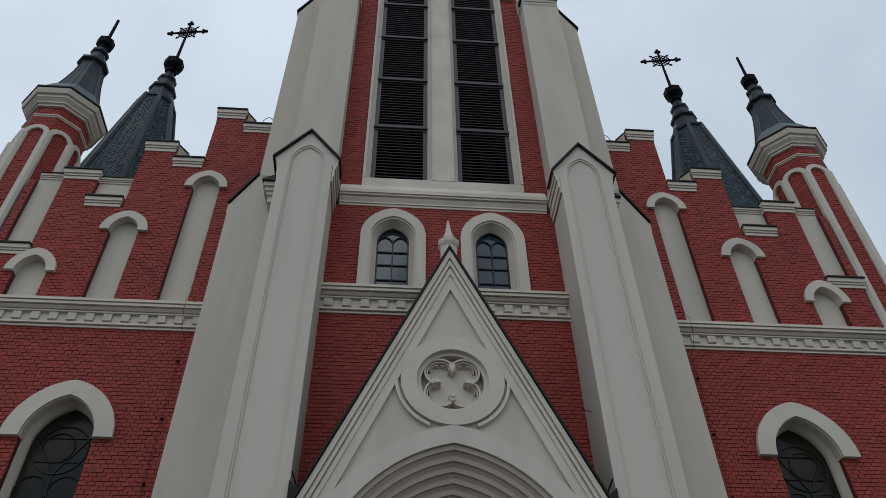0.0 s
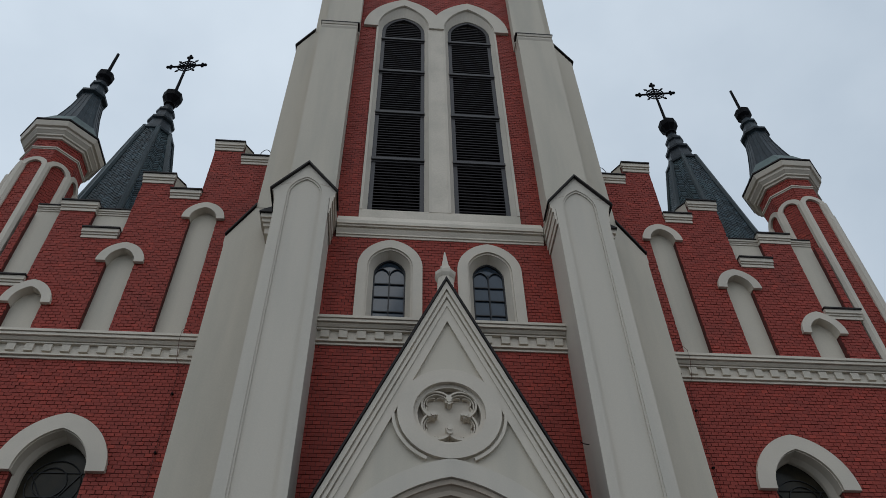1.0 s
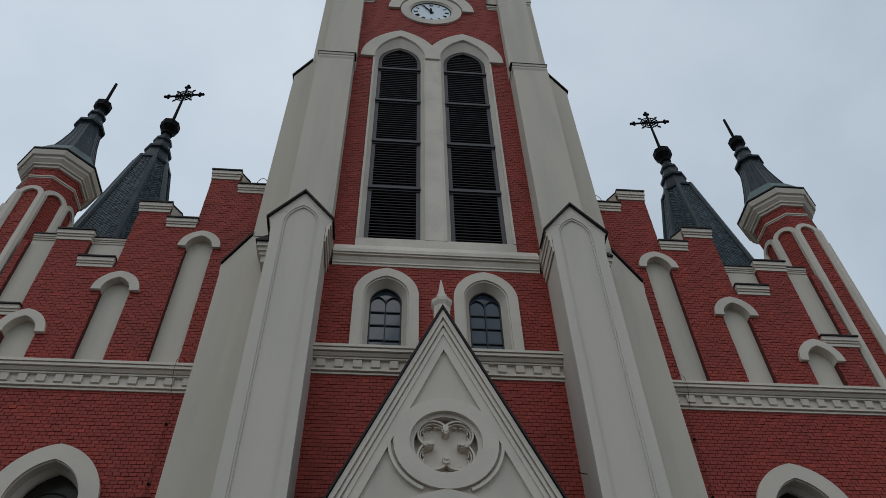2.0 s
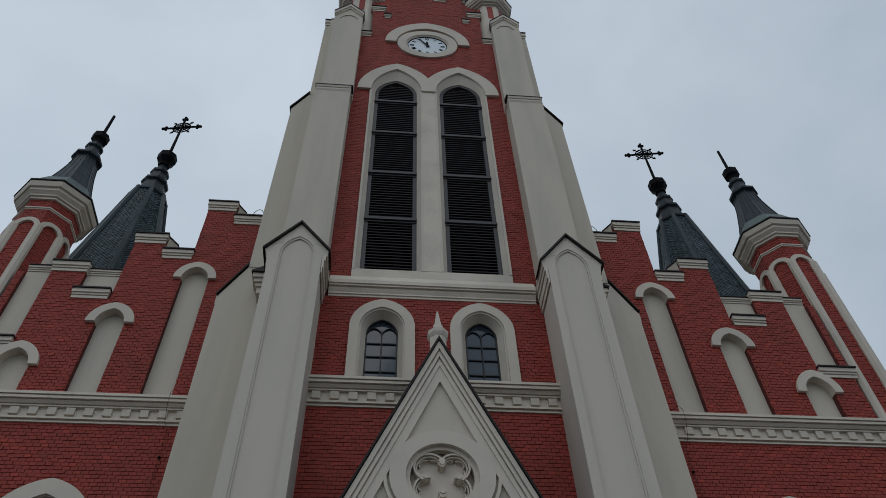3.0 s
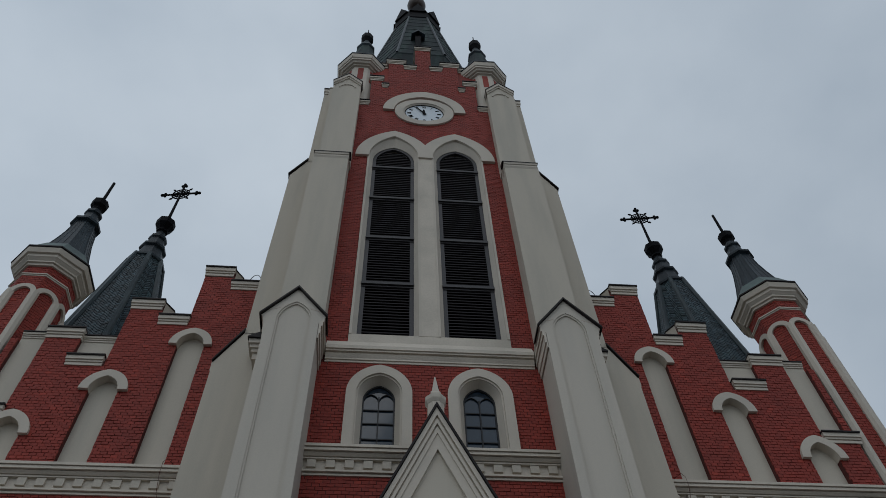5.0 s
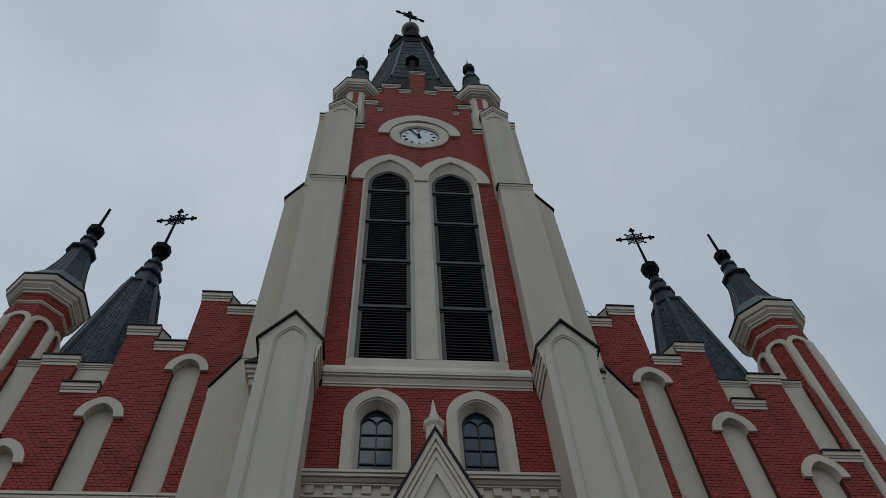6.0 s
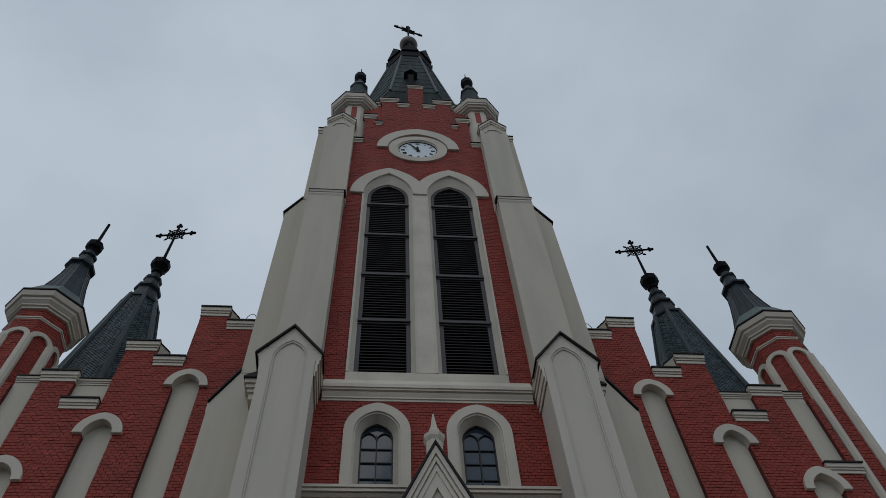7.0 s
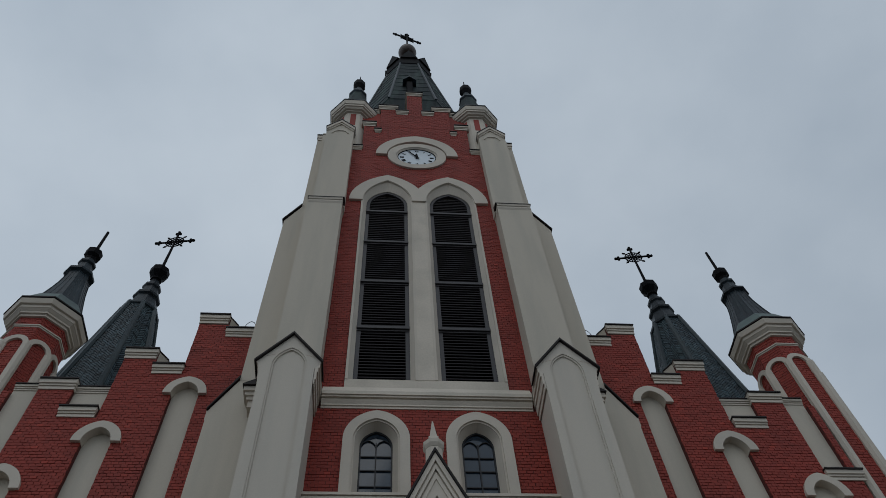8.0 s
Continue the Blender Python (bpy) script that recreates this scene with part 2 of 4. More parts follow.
def bricks(wall, rects, holes, y, near, pitch=(0.134, 0.0765), joint=0.011, proud=0.016, m=None):
    """Courses of bricks on a wall's face at y, inside rects and outside holes. Bricks inside near (x0, x1, z0, z1) are parts of
    their own, the rest is one mesh."""
    pw, ph = pitch
    bm = bmesh.new()
    solo = bmesh.new()
    box(solo, -(pw - joint) / 2, (pw - joint) / 2, -proud, 0.02, -(ph - joint) / 2, (ph - joint) / 2)
    one = mesh_of("brick", solo, M_BRICK)
    count = 0
    z_lo, z_hi = min(r[2] for r in rects), max(r[3] for r in rects)
    rng = random.Random(7)
    row = 0
    z = z_lo
    while z < z_hi:
        x_lo, x_hi = min(r[0] for r in rects), max(r[1] for r in rects)
        x = x_lo - (0.5 * pw if row % 2 else 0) - rng.uniform(0, 0.02)
        while x < x_hi:
            for r in rects:
                a, b = max(x + joint / 2, r[0]), min(x + pw - joint / 2, r[1])
                c, d = max(z + joint / 2, r[2]), min(z + ph - joint / 2, r[3])
                if b - a < 0.008 or d - c < 0.02:
                    continue
                zc = (c + d) / 2
                runs = [(a, b)]
                for h in holes:
                    xs = sorted(h[k - 1][0] + (zc - h[k - 1][1]) * (h[k][0] - h[k - 1][0]) / (h[k][1] - h[k - 1][1]) for k in range(len(h)) if (h[k - 1][1] > zc) != (h[k][1] > zc))
                    for lo, hi in zip(xs[::2], xs[1::2]):
                        runs = [q for p, r_ in runs for q in ((p, min(r_, lo)), (max(p, hi), r_)) if q[1] - q[0] > 0.008]
                for a, b in runs:
                    whole = b - a > pw - joint - 0.002 and d - c > ph - joint - 0.002
                    if whole and count < 300 and near[0] < a < near[1] and near[2] < c < near[3]:
                        ob = new("brick", one)
                        ob.location = ((a + b) / 2, y + rng.uniform(-0.003, 0.003), (c + d) / 2)
                        ob.parent = wall
                        ob.matrix_parent_inverse = wall.matrix_basis.inverted()
                        count += 1
                    else:
                        j = [rng.uniform(-0.0035, 0.0035) for _ in range(4)]
                        box(bm, a + j[0], b + j[1], y - proud + j[2], y + 0.02, c + j[3], d + j[3])
            x += pw
        z += ph
        row += 1
    if m is not None:
        bmesh.ops.transform(bm, matrix=m, verts=bm.verts)
    me = bpy.data.meshes.new("brickwork")
    bm.to_mesh(me)
    bm.free()
    me.materials.append(M_BRICK)
    ob = new("brickwork", me)
    ob.parent = wall
    ob.matrix_parent_inverse = wall.matrix_basis.inverted()
    ob["kind"] = "stuff"


def stack(bm, x0, x1, y, layers, back=0.0):
    """Mouldings on a face at y: (z0, z1, projection at the foot, projection at the top)."""
    for z0, z1, p0, p1 in layers:
        profile_x(bm, [(y + back, z0), (y - p0, z0), (y - p1, z1), (y + back, z1)], x0, x1)


# ================= ground =================
bm = bmesh.new()
box(bm, -400, 400, -400, 400, -0.3, 0.0)
tagged(part("ground", bm, M_GROUND), "grey stone paving round the church", "ground", kind="structure")

# ================= tower front wall =================
LOUVRE_C, LOUVRE_W, LOUVRE_Z0, LOUVRE_ZS, LOUVRE_H = 0.974, 0.63, 14.3, 22.48, 0.88
WIN_C, WIN_W, WIN_Z0, WIN_ZS, WIN_H = 1.01, 0.325, 11.06, 12.45, 0.42
WIN_SHIFT = -0.03
CLOCK = (0.0, 25.84)
TOP = [(-2.34, 0), (2.34, 0), (2.34, 26.4), (1.92, 26.4), (1.92, 28.55), (1.47, 28.55), (1.47, 28.0), (1.33, 28.0), (1.33, 30.4), (0.71, 30.4), (0.71, 29.9), (0.30, 29.9), (0.30, 32.0)]
TOP = TOP + [(-x, z) for x, z in TOP[:1:-1]]
TOWER_HOLES = []
for s in (1, -1):
    TOWER_HOLES.append([(s * x, z) for x, z in legs(arch(LOUVRE_C, LOUVRE_ZS, LOUVRE_W + 0.12, LOUVRE_H + 0.44), 14.2)])
    TOWER_HOLES.append([(s * x + WIN_SHIFT, z) for x, z in legs(arch(WIN_C, 12.45, 0.48, 0.57), WIN_Z0)])
CIRC = [(CLOCK[0] + 0.68 * math.cos(a * math.pi / 16), CLOCK[1] + 0.68 * math.sin(a * math.pi / 16)) for a in range(32)]
PORTAL = legs(arch(0, 4.98, 1.92, 2.33), 0.02)
bm = bmesh.new()
slab(bm, TOP, TOWER_HOLES + [CIRC, legs(arch(0, 4.6, 1.5, 1.9), 0.02)], 0.0, 0.6)
wall_tower = tagged(part("wall_tower", bm, M_MORTAR), "red painted brick front wall of the tower", "wall", kind="structure")

# tower body behind the front wall
for s, nm in ((1, "wall_tower_east"), (-1, "wall_tower_west")):
    bm = bmesh.new()
    xs = sorted((s * 2.31, s * 3.4))
    box(bm, xs[0], xs[1], 0.16, 6.8, 0, 28.0)
    xs = sorted((s * 2.31, s * 2.9))
    box(bm, xs[0], xs[1], 0.75, 6.1, 28.0, 30.2)
    tagged(part(nm, bm, M_PLASTER), "pale plastered side wall of the tower", "wall", kind="structure")
bm = bmesh.new()
box(bm, -2.3, 2.3, 6.2, 6.8, 0, 30.2)
tagged(part("wall_tower_back", bm, M_PLASTER), "pale plastered back wall of the tower", "wall", kind="structure")
# unseen plates added to shut light out of the hollow tower
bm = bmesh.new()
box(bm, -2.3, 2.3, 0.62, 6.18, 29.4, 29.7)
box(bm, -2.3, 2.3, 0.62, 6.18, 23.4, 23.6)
tagged(part("ceiling", bm, M_LOUVRE), "unseen dark plates added inside the tower to keep light out", "ceiling", kind="structure")


# ================= buttresses =================
def front_buttress(s):
    """The pier before a tower corner: lower stage with a gabled cap and sunk panel, upper stages above it."""
    t = thing("buttress", s * 2.87, -0.4, 0, "white plastered tower buttress with gabled cap and sunk pointed panel", "buttress", "front buttresses of the tower")
    made = []
    xi, xo, yf = 2.325, 3.39, -0.9
    cx = (xi + xo) / 2 - 0.01
    ap, ev = 14.55, 13.64
    panel = legs(arch(cx - 0.01, 13.61, 0.35, 0.55), 1.2)
    bm = bmesh.new()
    body = [(xi, 0), (xo, 0), (xo, 13.5), (cx + 0.65, 13.69), (cx, ap + 0.02), (cx - 0.65, 13.69), (xi, 13.5)]
    slab(bm, mirrored(body, s), [mirrored(panel, s)], yf, yf + 0.05)
    prism(bm, mirrored(body, s), yf + 0.05, 0.15)
    made.append(part("lower_pier", bm, M_PIER))
    bm = bmesh.new()
    band(bm, mirrored(legs(arch(cx - 0.01, 13.61, 0.35, 0.55), 1.2), s), mirrored(legs(arch(cx - 0.01, 13.61, 0.315, 0.50), 1.2), s), yf + 0.02, yf + 0.06)
    made.append(part("panel_moulding", bm, M_PIER))
    # dark sheet on the two slopes
    bm = bmesh.new()
    for k in (1, -1):
        e = cx + k * 0.685
        prism(bm, mirrored([(cx, ap + 0.022), (e, ev + 0.015), (e, ev + 0.065), (cx, ap + 0.085)], s), yf - 0.07, -0.40 if k < 0 else 0.24)
    made.append(part("cap_roof", bm, M_DARK))
    # stepped cornice under the eaves, on both flanks
    for k in (1, -1):
        f = cx + k * (xo - xi) / 2
        line = [(f, 13.06)]
        for z0, z1, p in ((13.06, 13.2, 0.035), (13.2, 13.42, 0.07), (13.42, 13.54, 0.11), (13.54, 13.68, 0.15)):
            line += [(f + k * p * (0.5 if k > 0 else 0.65), z0), (f + k * p * (0.5 if k > 0 else 0.65), z1)]
        bm = bmesh.new()
        prism(bm, mirrored(line + [(f, 13.68)], s), yf + 0.001, 0.0 if k < 0 else 0.24)
        made.append(part("eaves_cornice", bm, M_TRIM))
    # scored joints of the cap
    for k in (1, -1):
        bm = bmesh.new()
        prism(bm, mirrored([(cx + k * 0.30, 13.93), (cx + k * 0.50, 13.85), (cx + k * 0.50, 13.865), (cx + k * 0.30, 13.945)], s), yf - 0.003, yf + 0.01)
        made.append(part("joint", bm, M_RECESS))
    # upper stage
    bm = bmesh.new()
    a, b = sorted((s * 2.28, s * 3.285))
    box(bm, a, b, -0.5, 0.15, 13.4, 21.46)
    made.append(part("upper_pier", bm, M_PLASTER))
    bm = bmesh.new()
    a, b = sorted((s * 2.27, s * 3.265))
    stack(bm, a, b, -0.5, [(21.33, 21.41, 0.0, 0.03), (21.41, 21.49, 0.03, 0.03), (21.49, 21.57, 0.05, 0.07)], 0.6)
    made.append(part("set_off", bm, M_TRIM))
    bm = bmesh.new()
    a, b = sorted((s * 2.22, s * 3.29))
    profile_x(bm, [(-0.58, 21.57), (-0.58, 21.605), (-0.29, 21.80), (-0.29, 21.57)], a, b)
    made.append(part("set_off_roof", bm, M_DARK))
    bm = bmesh.new()
    tc = 2.71
    top = [(2.24, 21.5), (3.2, 21.5), (3.2, 27.3), (tc, 27.88), (2.24, 27.3)]
    prism(bm, mirrored(top, s), -0.3, 0.2)
    made.append(part("top_pier", bm, M_PLASTER))
    bm = bmesh.new()
    for k in (1, -1):
        e = tc + k * 0.50
        prism(bm, mirrored([(tc, 27.88), (tc, 28.05), (e, 27.37), (e, 27.18)], s), -0.38, 0.1)
        prism(bm, mirrored([(tc, 27.76), (tc, 27.89), (tc + k * 0.47, 27.24), (tc + k * 0.47, 27.12)], s), -0.34, 0.1)
    made.append(part("top_gable", bm, M_TRIM))
    bm = bmesh.new()
    for k in (1, -1):
        e = tc + k * 0.52
        prism(bm, mirrored([(tc, 28.055), (tc, 28.10), (e, 27.40), (e, 27.35)], s), -0.4, 0.1)
    made.append(part("top_gable_roof", bm, M_DARK))
    bm = bmesh.new()
    band(bm, mirrored(arch(tc, 26.95, 0.3, 0.3), s), mirrored(arch(tc, 26.95, 0.25, 0.23), s), -0.33, -0.3)
    made.append(part("top_arch_moulding", bm, M_TRIM))
    adopt(t, made)


def side_buttress(s):
    """The pier on the flank of the tower, with two sloped set-offs."""
    t = thing("side_buttress", s * 4.0, 0.8, 0, "white plastered flank buttress with dark sloped set-offs", "buttress", "side buttresses of the tower")
    made = []
    y0, y1 = 0.25, 1.5
    bm = bmesh.new()
    prism(bm, mirrored([(3.30, 0), (4.52, 0), (4.52, 13.46), (4.03, 14.42), (3.30, 14.42)], s), y0, y1)
    made.append(part("lower_pier", bm, M_PLASTER))
    bm = bmesh.new()
    prism(bm, mirrored([(3.30, 14.4), (4.03, 14.4), (4.0, 21.5), (3.57, 22.42), (3.30, 22.42)], s), y0, y1)
    made.append(part("upper_pier", bm, M_PLASTER))
    bm = bmesh.new()
    prism(bm, mirrored([(3.15, 22.4), (3.57, 22.4), (3.57, 27.75), (3.15, 27.75)], s), y0, y1)
    made.append(part("top_pier", bm, M_PLASTER))
    for nm, x0, z0, x1, z1 in (("lower_slope", 4.54, 13.48, 4.03, 14.56), ("upper_slope", 4.05, 21.52, 3.57, 22.58)):
        bm = bmesh.new()
        prism(bm, mirrored([(x0, z0), (x0, z0 + 0.05), (x1, z1), (x1, z1 - 0.08)], s), y0 - 0.045, y1)
        made.append(part(nm, bm, M_DARK))
    bm = bmesh.new()
    prism(bm, mirrored([(4.522, 13.2), (4.535, 13.24), (4.535, 13.47), (4.522, 13.47)], s), y0, y1)
    made.append(part("slope_moulding", bm, M_TRIM))
    bm = bmesh.new()
    for z0, z1, p in ((27.5, 27.65, 0.03), (27.65, 27.85, 0.06)):
        a, b = sorted((s * 3.16, s * (3.53 + p)))
        box(bm, a, b, y0 - p, y1, z0, z1)
    made.append(part("top_cap", bm, M_TRIM))
    bm = bmesh.new()
    a, b = sorted((s * 3.16, s * 3.6))
    box(bm, a, b, y0 - 0.09, y1, 27.85, 27.9)
    made.append(part("top_cap_roof", bm, M_DARK))
    # small corniced corbel beside the front pier
    bm = bmesh.new()
    for z0, z1, p in ((13.28, 13.46, 0.0), (13.46, 13.56, 0.04), (13.56, 13.66, 0.08), (13.66, 13.78, 0.12)):
        a, b = sorted((s * 3.392, s * (3.68 + p)))
        box(bm, a, b, -0.05 - p, y0 + 0.01, z0, z1)
    made.append(part("corner_corbel", bm, M_TRIM))
    bm = bmesh.new()
    prism(bm, mirrored([(3.392, 14.02), (3.392, 13.78), (3.83, 13.78), (3.83, 13.81), (3.42, 14.05)], s), -0.22, y0)
    made.append(part("corbel_roof", bm, M_DARK))
    adopt(t, made)


for s in (-1, 1):
    front_buttress(s)
    side_buttress(s)


# ================= cornices =================
def dentil_cornice(name, x0, x1, y, z0, label):
    t = tagged(new(name), label, "cornice", kind="structure")
    bm = bmesh.new()
    stack(bm, x0, x1, y, [(z0 + 0.91 * a, z0 + 0.91 * b, p, q) for a, b, p, q in (
        (0.0, 0.045, 0.045, 0.045), (0.045, 0.065, 0.03, 0.03), (0.065, 0.11, 0.085, 0.085), (0.11, 0.35, 0.035, 0.035), (0.35, 0.385, 0.10, 0.10),
        (0.385, 0.40, 0.08, 0.08), (0.40, 0.455, 0.12, 0.17), (0.455, 0.47, 0.15, 0.15), (0.47, 0.535, 0.21, 0.21), (0.535, 0.55, 0.19, 0.19), (0.55, 0.615, 0.235, 0.235), (0.615, 0.70, 0.235, 0.02))], 0.05)
    part("moulding", bm, M_LEDGE, t)
    d = bmesh.new()
    box(d, -0.08, 0.08, -0.05, 0.0, -0.08, 0.08)
    me = mesh_of("dentil", d, M_LEDGE)
    n = int((x1 - x0) / 0.322)
    for i in range(n):
        ob = new("dentil", me)
        ob.location = (x0 + (i + 0.5) * (x1 - x0) / n, y - 0.036, z0 + 0.23)
        ob.parent = t


dentil_cornice("cornice_tower", -2.34, 2.34, 0.0, 10.42, "cream dentilled cornice across the tower front")
dentil_cornice("cornice_wing_east", 4.522, 11.5, 0.8, 10.49, "cream dentilled cornice along the side wing")
dentil_cornice("cornice_wing_west", -11.5, -4.522, 0.8, 10.49, "cream dentilled cornice along the side wing")
bm = bmesh.new()
stack(bm, -2.2, 2.2, 0.0, [(13.32, 13.38, 0.035, 0.035), (13.38, 13.42, 0.06, 0.06), (13.42, 13.51, 0.06, 0.11), (13.51, 13.55, 0.09, 0.09), (13.55, 13.60, 0.14, 0.14), (13.60, 13.70, 0.17, 0.17), (13.70, 13.94, 0.17, 0.05)], 0.05)
box(bm, -1.765, 1.765, -0.045, 0.05, 13.94, 14.202)
box(bm, -0.19, 0.19, -0.052, 0.05, 14.2, 22.55)
box(bm, -0.21, 0.21, -0.09, 0.05, 22.42, 22.56)
tagged(part("trim_louvre_sill", bm, M_LEDGE), "cream sill cornice under the louvred openings", "cornice", kind="structure")


# ================= louvred openings, windows =================
BARS = (16.22, 18.20, 20.22, 22.0)


def louvre_window(s):
    c = s * LOUVRE_C
    t = thing("louvre_window", c, 0.1, LOUVRE_Z0, "tall pointed belfry opening with dark louvres and white surround", "window", "belfry openings")
    made = []
    bm = bmesh.new()
    band(bm, legs(arch(c, LOUVRE_ZS, LOUVRE_W + 0.16, LOUVRE_H + 0.50), 14.2), legs(arch(c, LOUVRE_ZS, LOUVRE_W + 0.10, LOUVRE_H + 0.42), 14.2), -0.06 - 0.002 * s, 0.02)
    band(bm, legs(arch(c, LOUVRE_ZS, LOUVRE_W + 0.10, LOUVRE_H + 0.42), 14.2), legs(arch(c, LOUVRE_ZS, LOUVRE_W, LOUVRE_H), 14.2), -0.03, 0.3, 0.10)
    made.append(part("surround", bm, M_TRIM))
    bm = bmesh.new()
    band(bm, legs(arch(c, LOUVRE_ZS, LOUVRE_W, LOUVRE_H), LOUVRE_Z0), legs(arch(c, LOUVRE_ZS, LOUVRE_W - 0.10, LOUVRE_H - 0.10), LOUVRE_Z0), 0.12, 0.2)
    box(bm, c - LOUVRE_W, c + LOUVRE_W, 0.12, 0.2, LOUVRE_Z0, LOUVRE_Z0 + 0.05)
    for z in BARS:
        box(bm, c - LOUVRE_W, c + LOUVRE_W, 0.06, 0.2, z - 0.05, z + 0.04)
        box(bm, c - LOUVRE_W, c + LOUVRE_W, 0.10, 0.2, z - 0.11, z - 0.07)
    made.append(part("louvre_frame", bm, M_LFRAME))
    w = LOUVRE_W - 0.10
    z = LOUVRE_Z0 + 0.10
    shared = {}
    while z < LOUVRE_ZS + LOUVRE_H - 0.25:
        if min(abs(z - b + 0.03) for b in BARS) > 0.09:
            half = w
            if z > LOUVRE_ZS:
                half = min(abs(x - c) for x, zz in arch(c, LOUVRE_ZS, w, LOUVRE_H - 0.1, 40) if abs(zz - z) < 0.06)
            key = round(half, 3)
            if key not in shared:
                b = bmesh.new()
                profile_x(b, [(0.0, -0.045), (0.012, -0.045), (0.15, 0.045), (0.14, 0.06), (0.012, -0.015), (0.0, -0.015)], -half, half)
                shared[key] = mesh_of("slat", b, M_LOUVRE)
            ob = new("slat", shared[key])
            ob.location = (c, 0.13, z)
            made.append(ob)
        z += 0.105
    # dark sheet added behind the slats, standing for the unlit inside
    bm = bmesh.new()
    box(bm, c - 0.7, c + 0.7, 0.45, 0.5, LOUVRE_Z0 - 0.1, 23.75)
    made.append(part("dark_backing", bm, M_LOUVRE))
    # hood above the arch
    bm = bmesh.new()
    band(bm, arch(c, 22.43, 1.17, 1.74), arch(c, 22.43, 0.755, 1.36), -0.10 - 0.003 * s, 0.02)
    made.append(part("hood", bm, M_TRIM))
    adopt(t, made)


def small_window(s):
    c = s * WIN_C + WIN_SHIFT
    t = thing("pointed_window", c, 0.1, WIN_Z0, "small pointed leaded window in a broad white surround", "window", "small tower windows")
    made = []
    bm = bmesh.new()
    o, i1, i2 = legs(arch(c, 12.45, 0.655, 0.77), WIN_Z0), legs(arch(c, 12.45, 0.455, 0.54), WIN_Z0), legs(arch(c, WIN_ZS, WIN_W, WIN_H), WIN_Z0)
    band(bm, o, i1, -0.09, 0.02)
    band(bm, i1, legs(arch(c, 12.45, 0.42, 0.50), WIN_Z0), -0.05, 0.2)
    band(bm, legs(arch(c, 12.45, 0.42, 0.50), WIN_Z0), i2, -0.02, 0.3, 0.16)
    made.append(part("surround", bm, M_TRIM))
    bm = bmesh.new()
    prism(bm, i2, 0.20, 0.22)
    made.append(part("pane", bm, M_GLASS))
    bm = bmesh.new()
    band(bm, i2, legs(arch(c, WIN_ZS, WIN_W - 0.03, WIN_H - 0.04), WIN_Z0), 0.165, 0.2)
    box(bm, c - 0.013, c + 0.013, 0.165, 0.198, WIN_Z0, WIN_ZS + 0.10)
    for z in (11.46, 11.85, 12.2):
        box(bm, c - WIN_W, c + WIN_W, 0.17, 0.197, z - 0.012, z + 0.012)
    for k in (1, -1):
        band(bm, arch(c + k * 0.155, WIN_ZS - 0.02, 0.155, 0.20, 6), arch(c + k * 0.155, WIN_ZS - 0.02, 0.143, 0.185, 6), 0.168, 0.196)
    made.append(part("cames", bm, M_LEAD))
    adopt(t, made)


for s in (-1, 1):
    louvre_window(s)
    small_window(s)


# ================= clock =================
def clock():
    cx, cz = CLOCK
    t = thing("tower_clock", cx, -0.05, cz, "round white clock with black roman numerals in a stone ring", "clock")
    made = []

    def ring_pts(r, n=48):
        return [(cx + r * math.cos(2 * math.pi * i / n), cz + r * math.sin(2 * math.pi * i / n)) for i in range(n + 1)]

    bm = bmesh.new()
    band(bm, ring_pts(1.01), ring_pts(0.72), -0.08, 0.02)
    band(bm, ring_pts(0.72), ring_pts(0.67), -0.06, 0.05, -0.02)
    bmesh.ops.remove_doubles(bm, verts=bm.verts, dist=0.0005)
    made.append(part("stone_ring", bm, M_TRIM))
    bm = bmesh.new()
    prism(bm, ring_pts(0.68)[:-1], 0.005, 0.04)
    made.append(part("dial", bm, M_DIAL))
    bm = bmesh.new()
    band(bm, ring_pts(0.67), ring_pts(0.645), -0.015, 0.02)
    made.append(part("dial_rim", bm, M_IRON))
    bm = bmesh.new()
    band(bm, arch(cx, cz + 0.02, 1.42, 1.62, 20), arch(cx, cz + 0.02, 1.04, 1.16, 20), -0.10, 0.02)
    made.append(part("hood", bm, M_TRIM))
    for k, numeral in enumerate(("XII", "I", "II", "III", "IV", "V", "VI", "VII", "VIII", "IX", "X", "XI")):
        a = math.radians(90 - 30 * k)
        cu = bpy.data.curves.new("numeral", "FONT")
        cu.body, cu.size, cu.extrude, cu.align_x, cu.align_y = numeral, 0.19, 0.004, "CENTER", "CENTER"
        cu.offset = 0.003
        ob = new("numeral", cu)
        cu.materials.append(M_IRON)
        ob.matrix_basis = pose(cx + 0.51 * math.cos(a), -0.002, cz + 0.51 * math.sin(a), 90, 0, 0) @ pose(0, 0, 0, 0, 0, math.degrees(a) - 90) @ Matrix.Diagonal((0.6, 1.0, 1.0, 1.0))
        made.append(ob)
    for nm, ang, ln, w in (("minute_hand", 122, 0.52, 0.035), ("hour_hand", 93, 0.33, 0.05)):
        a = math.radians(ang)
        bm = bmesh.new()
        d, q = Vector((math.cos(a), math.sin(a))), Vector((-math.sin(a), math.cos(a)))
        pts = [-d * 0.12 + q * w, d * ln * 0.7 + q * w * 0.7, d * ln, d * ln * 0.7 - q * w * 0.7, -d * 0.12 - q * w]
        prism(bm, [(cx + p.x, cz + p.y) for p in pts], -0.03 if ln > 0.4 else -0.018, -0.022 if ln > 0.4 else -0.01)
        made.append(part(nm, bm, M_IRON))
    adopt(t, made)


clock()


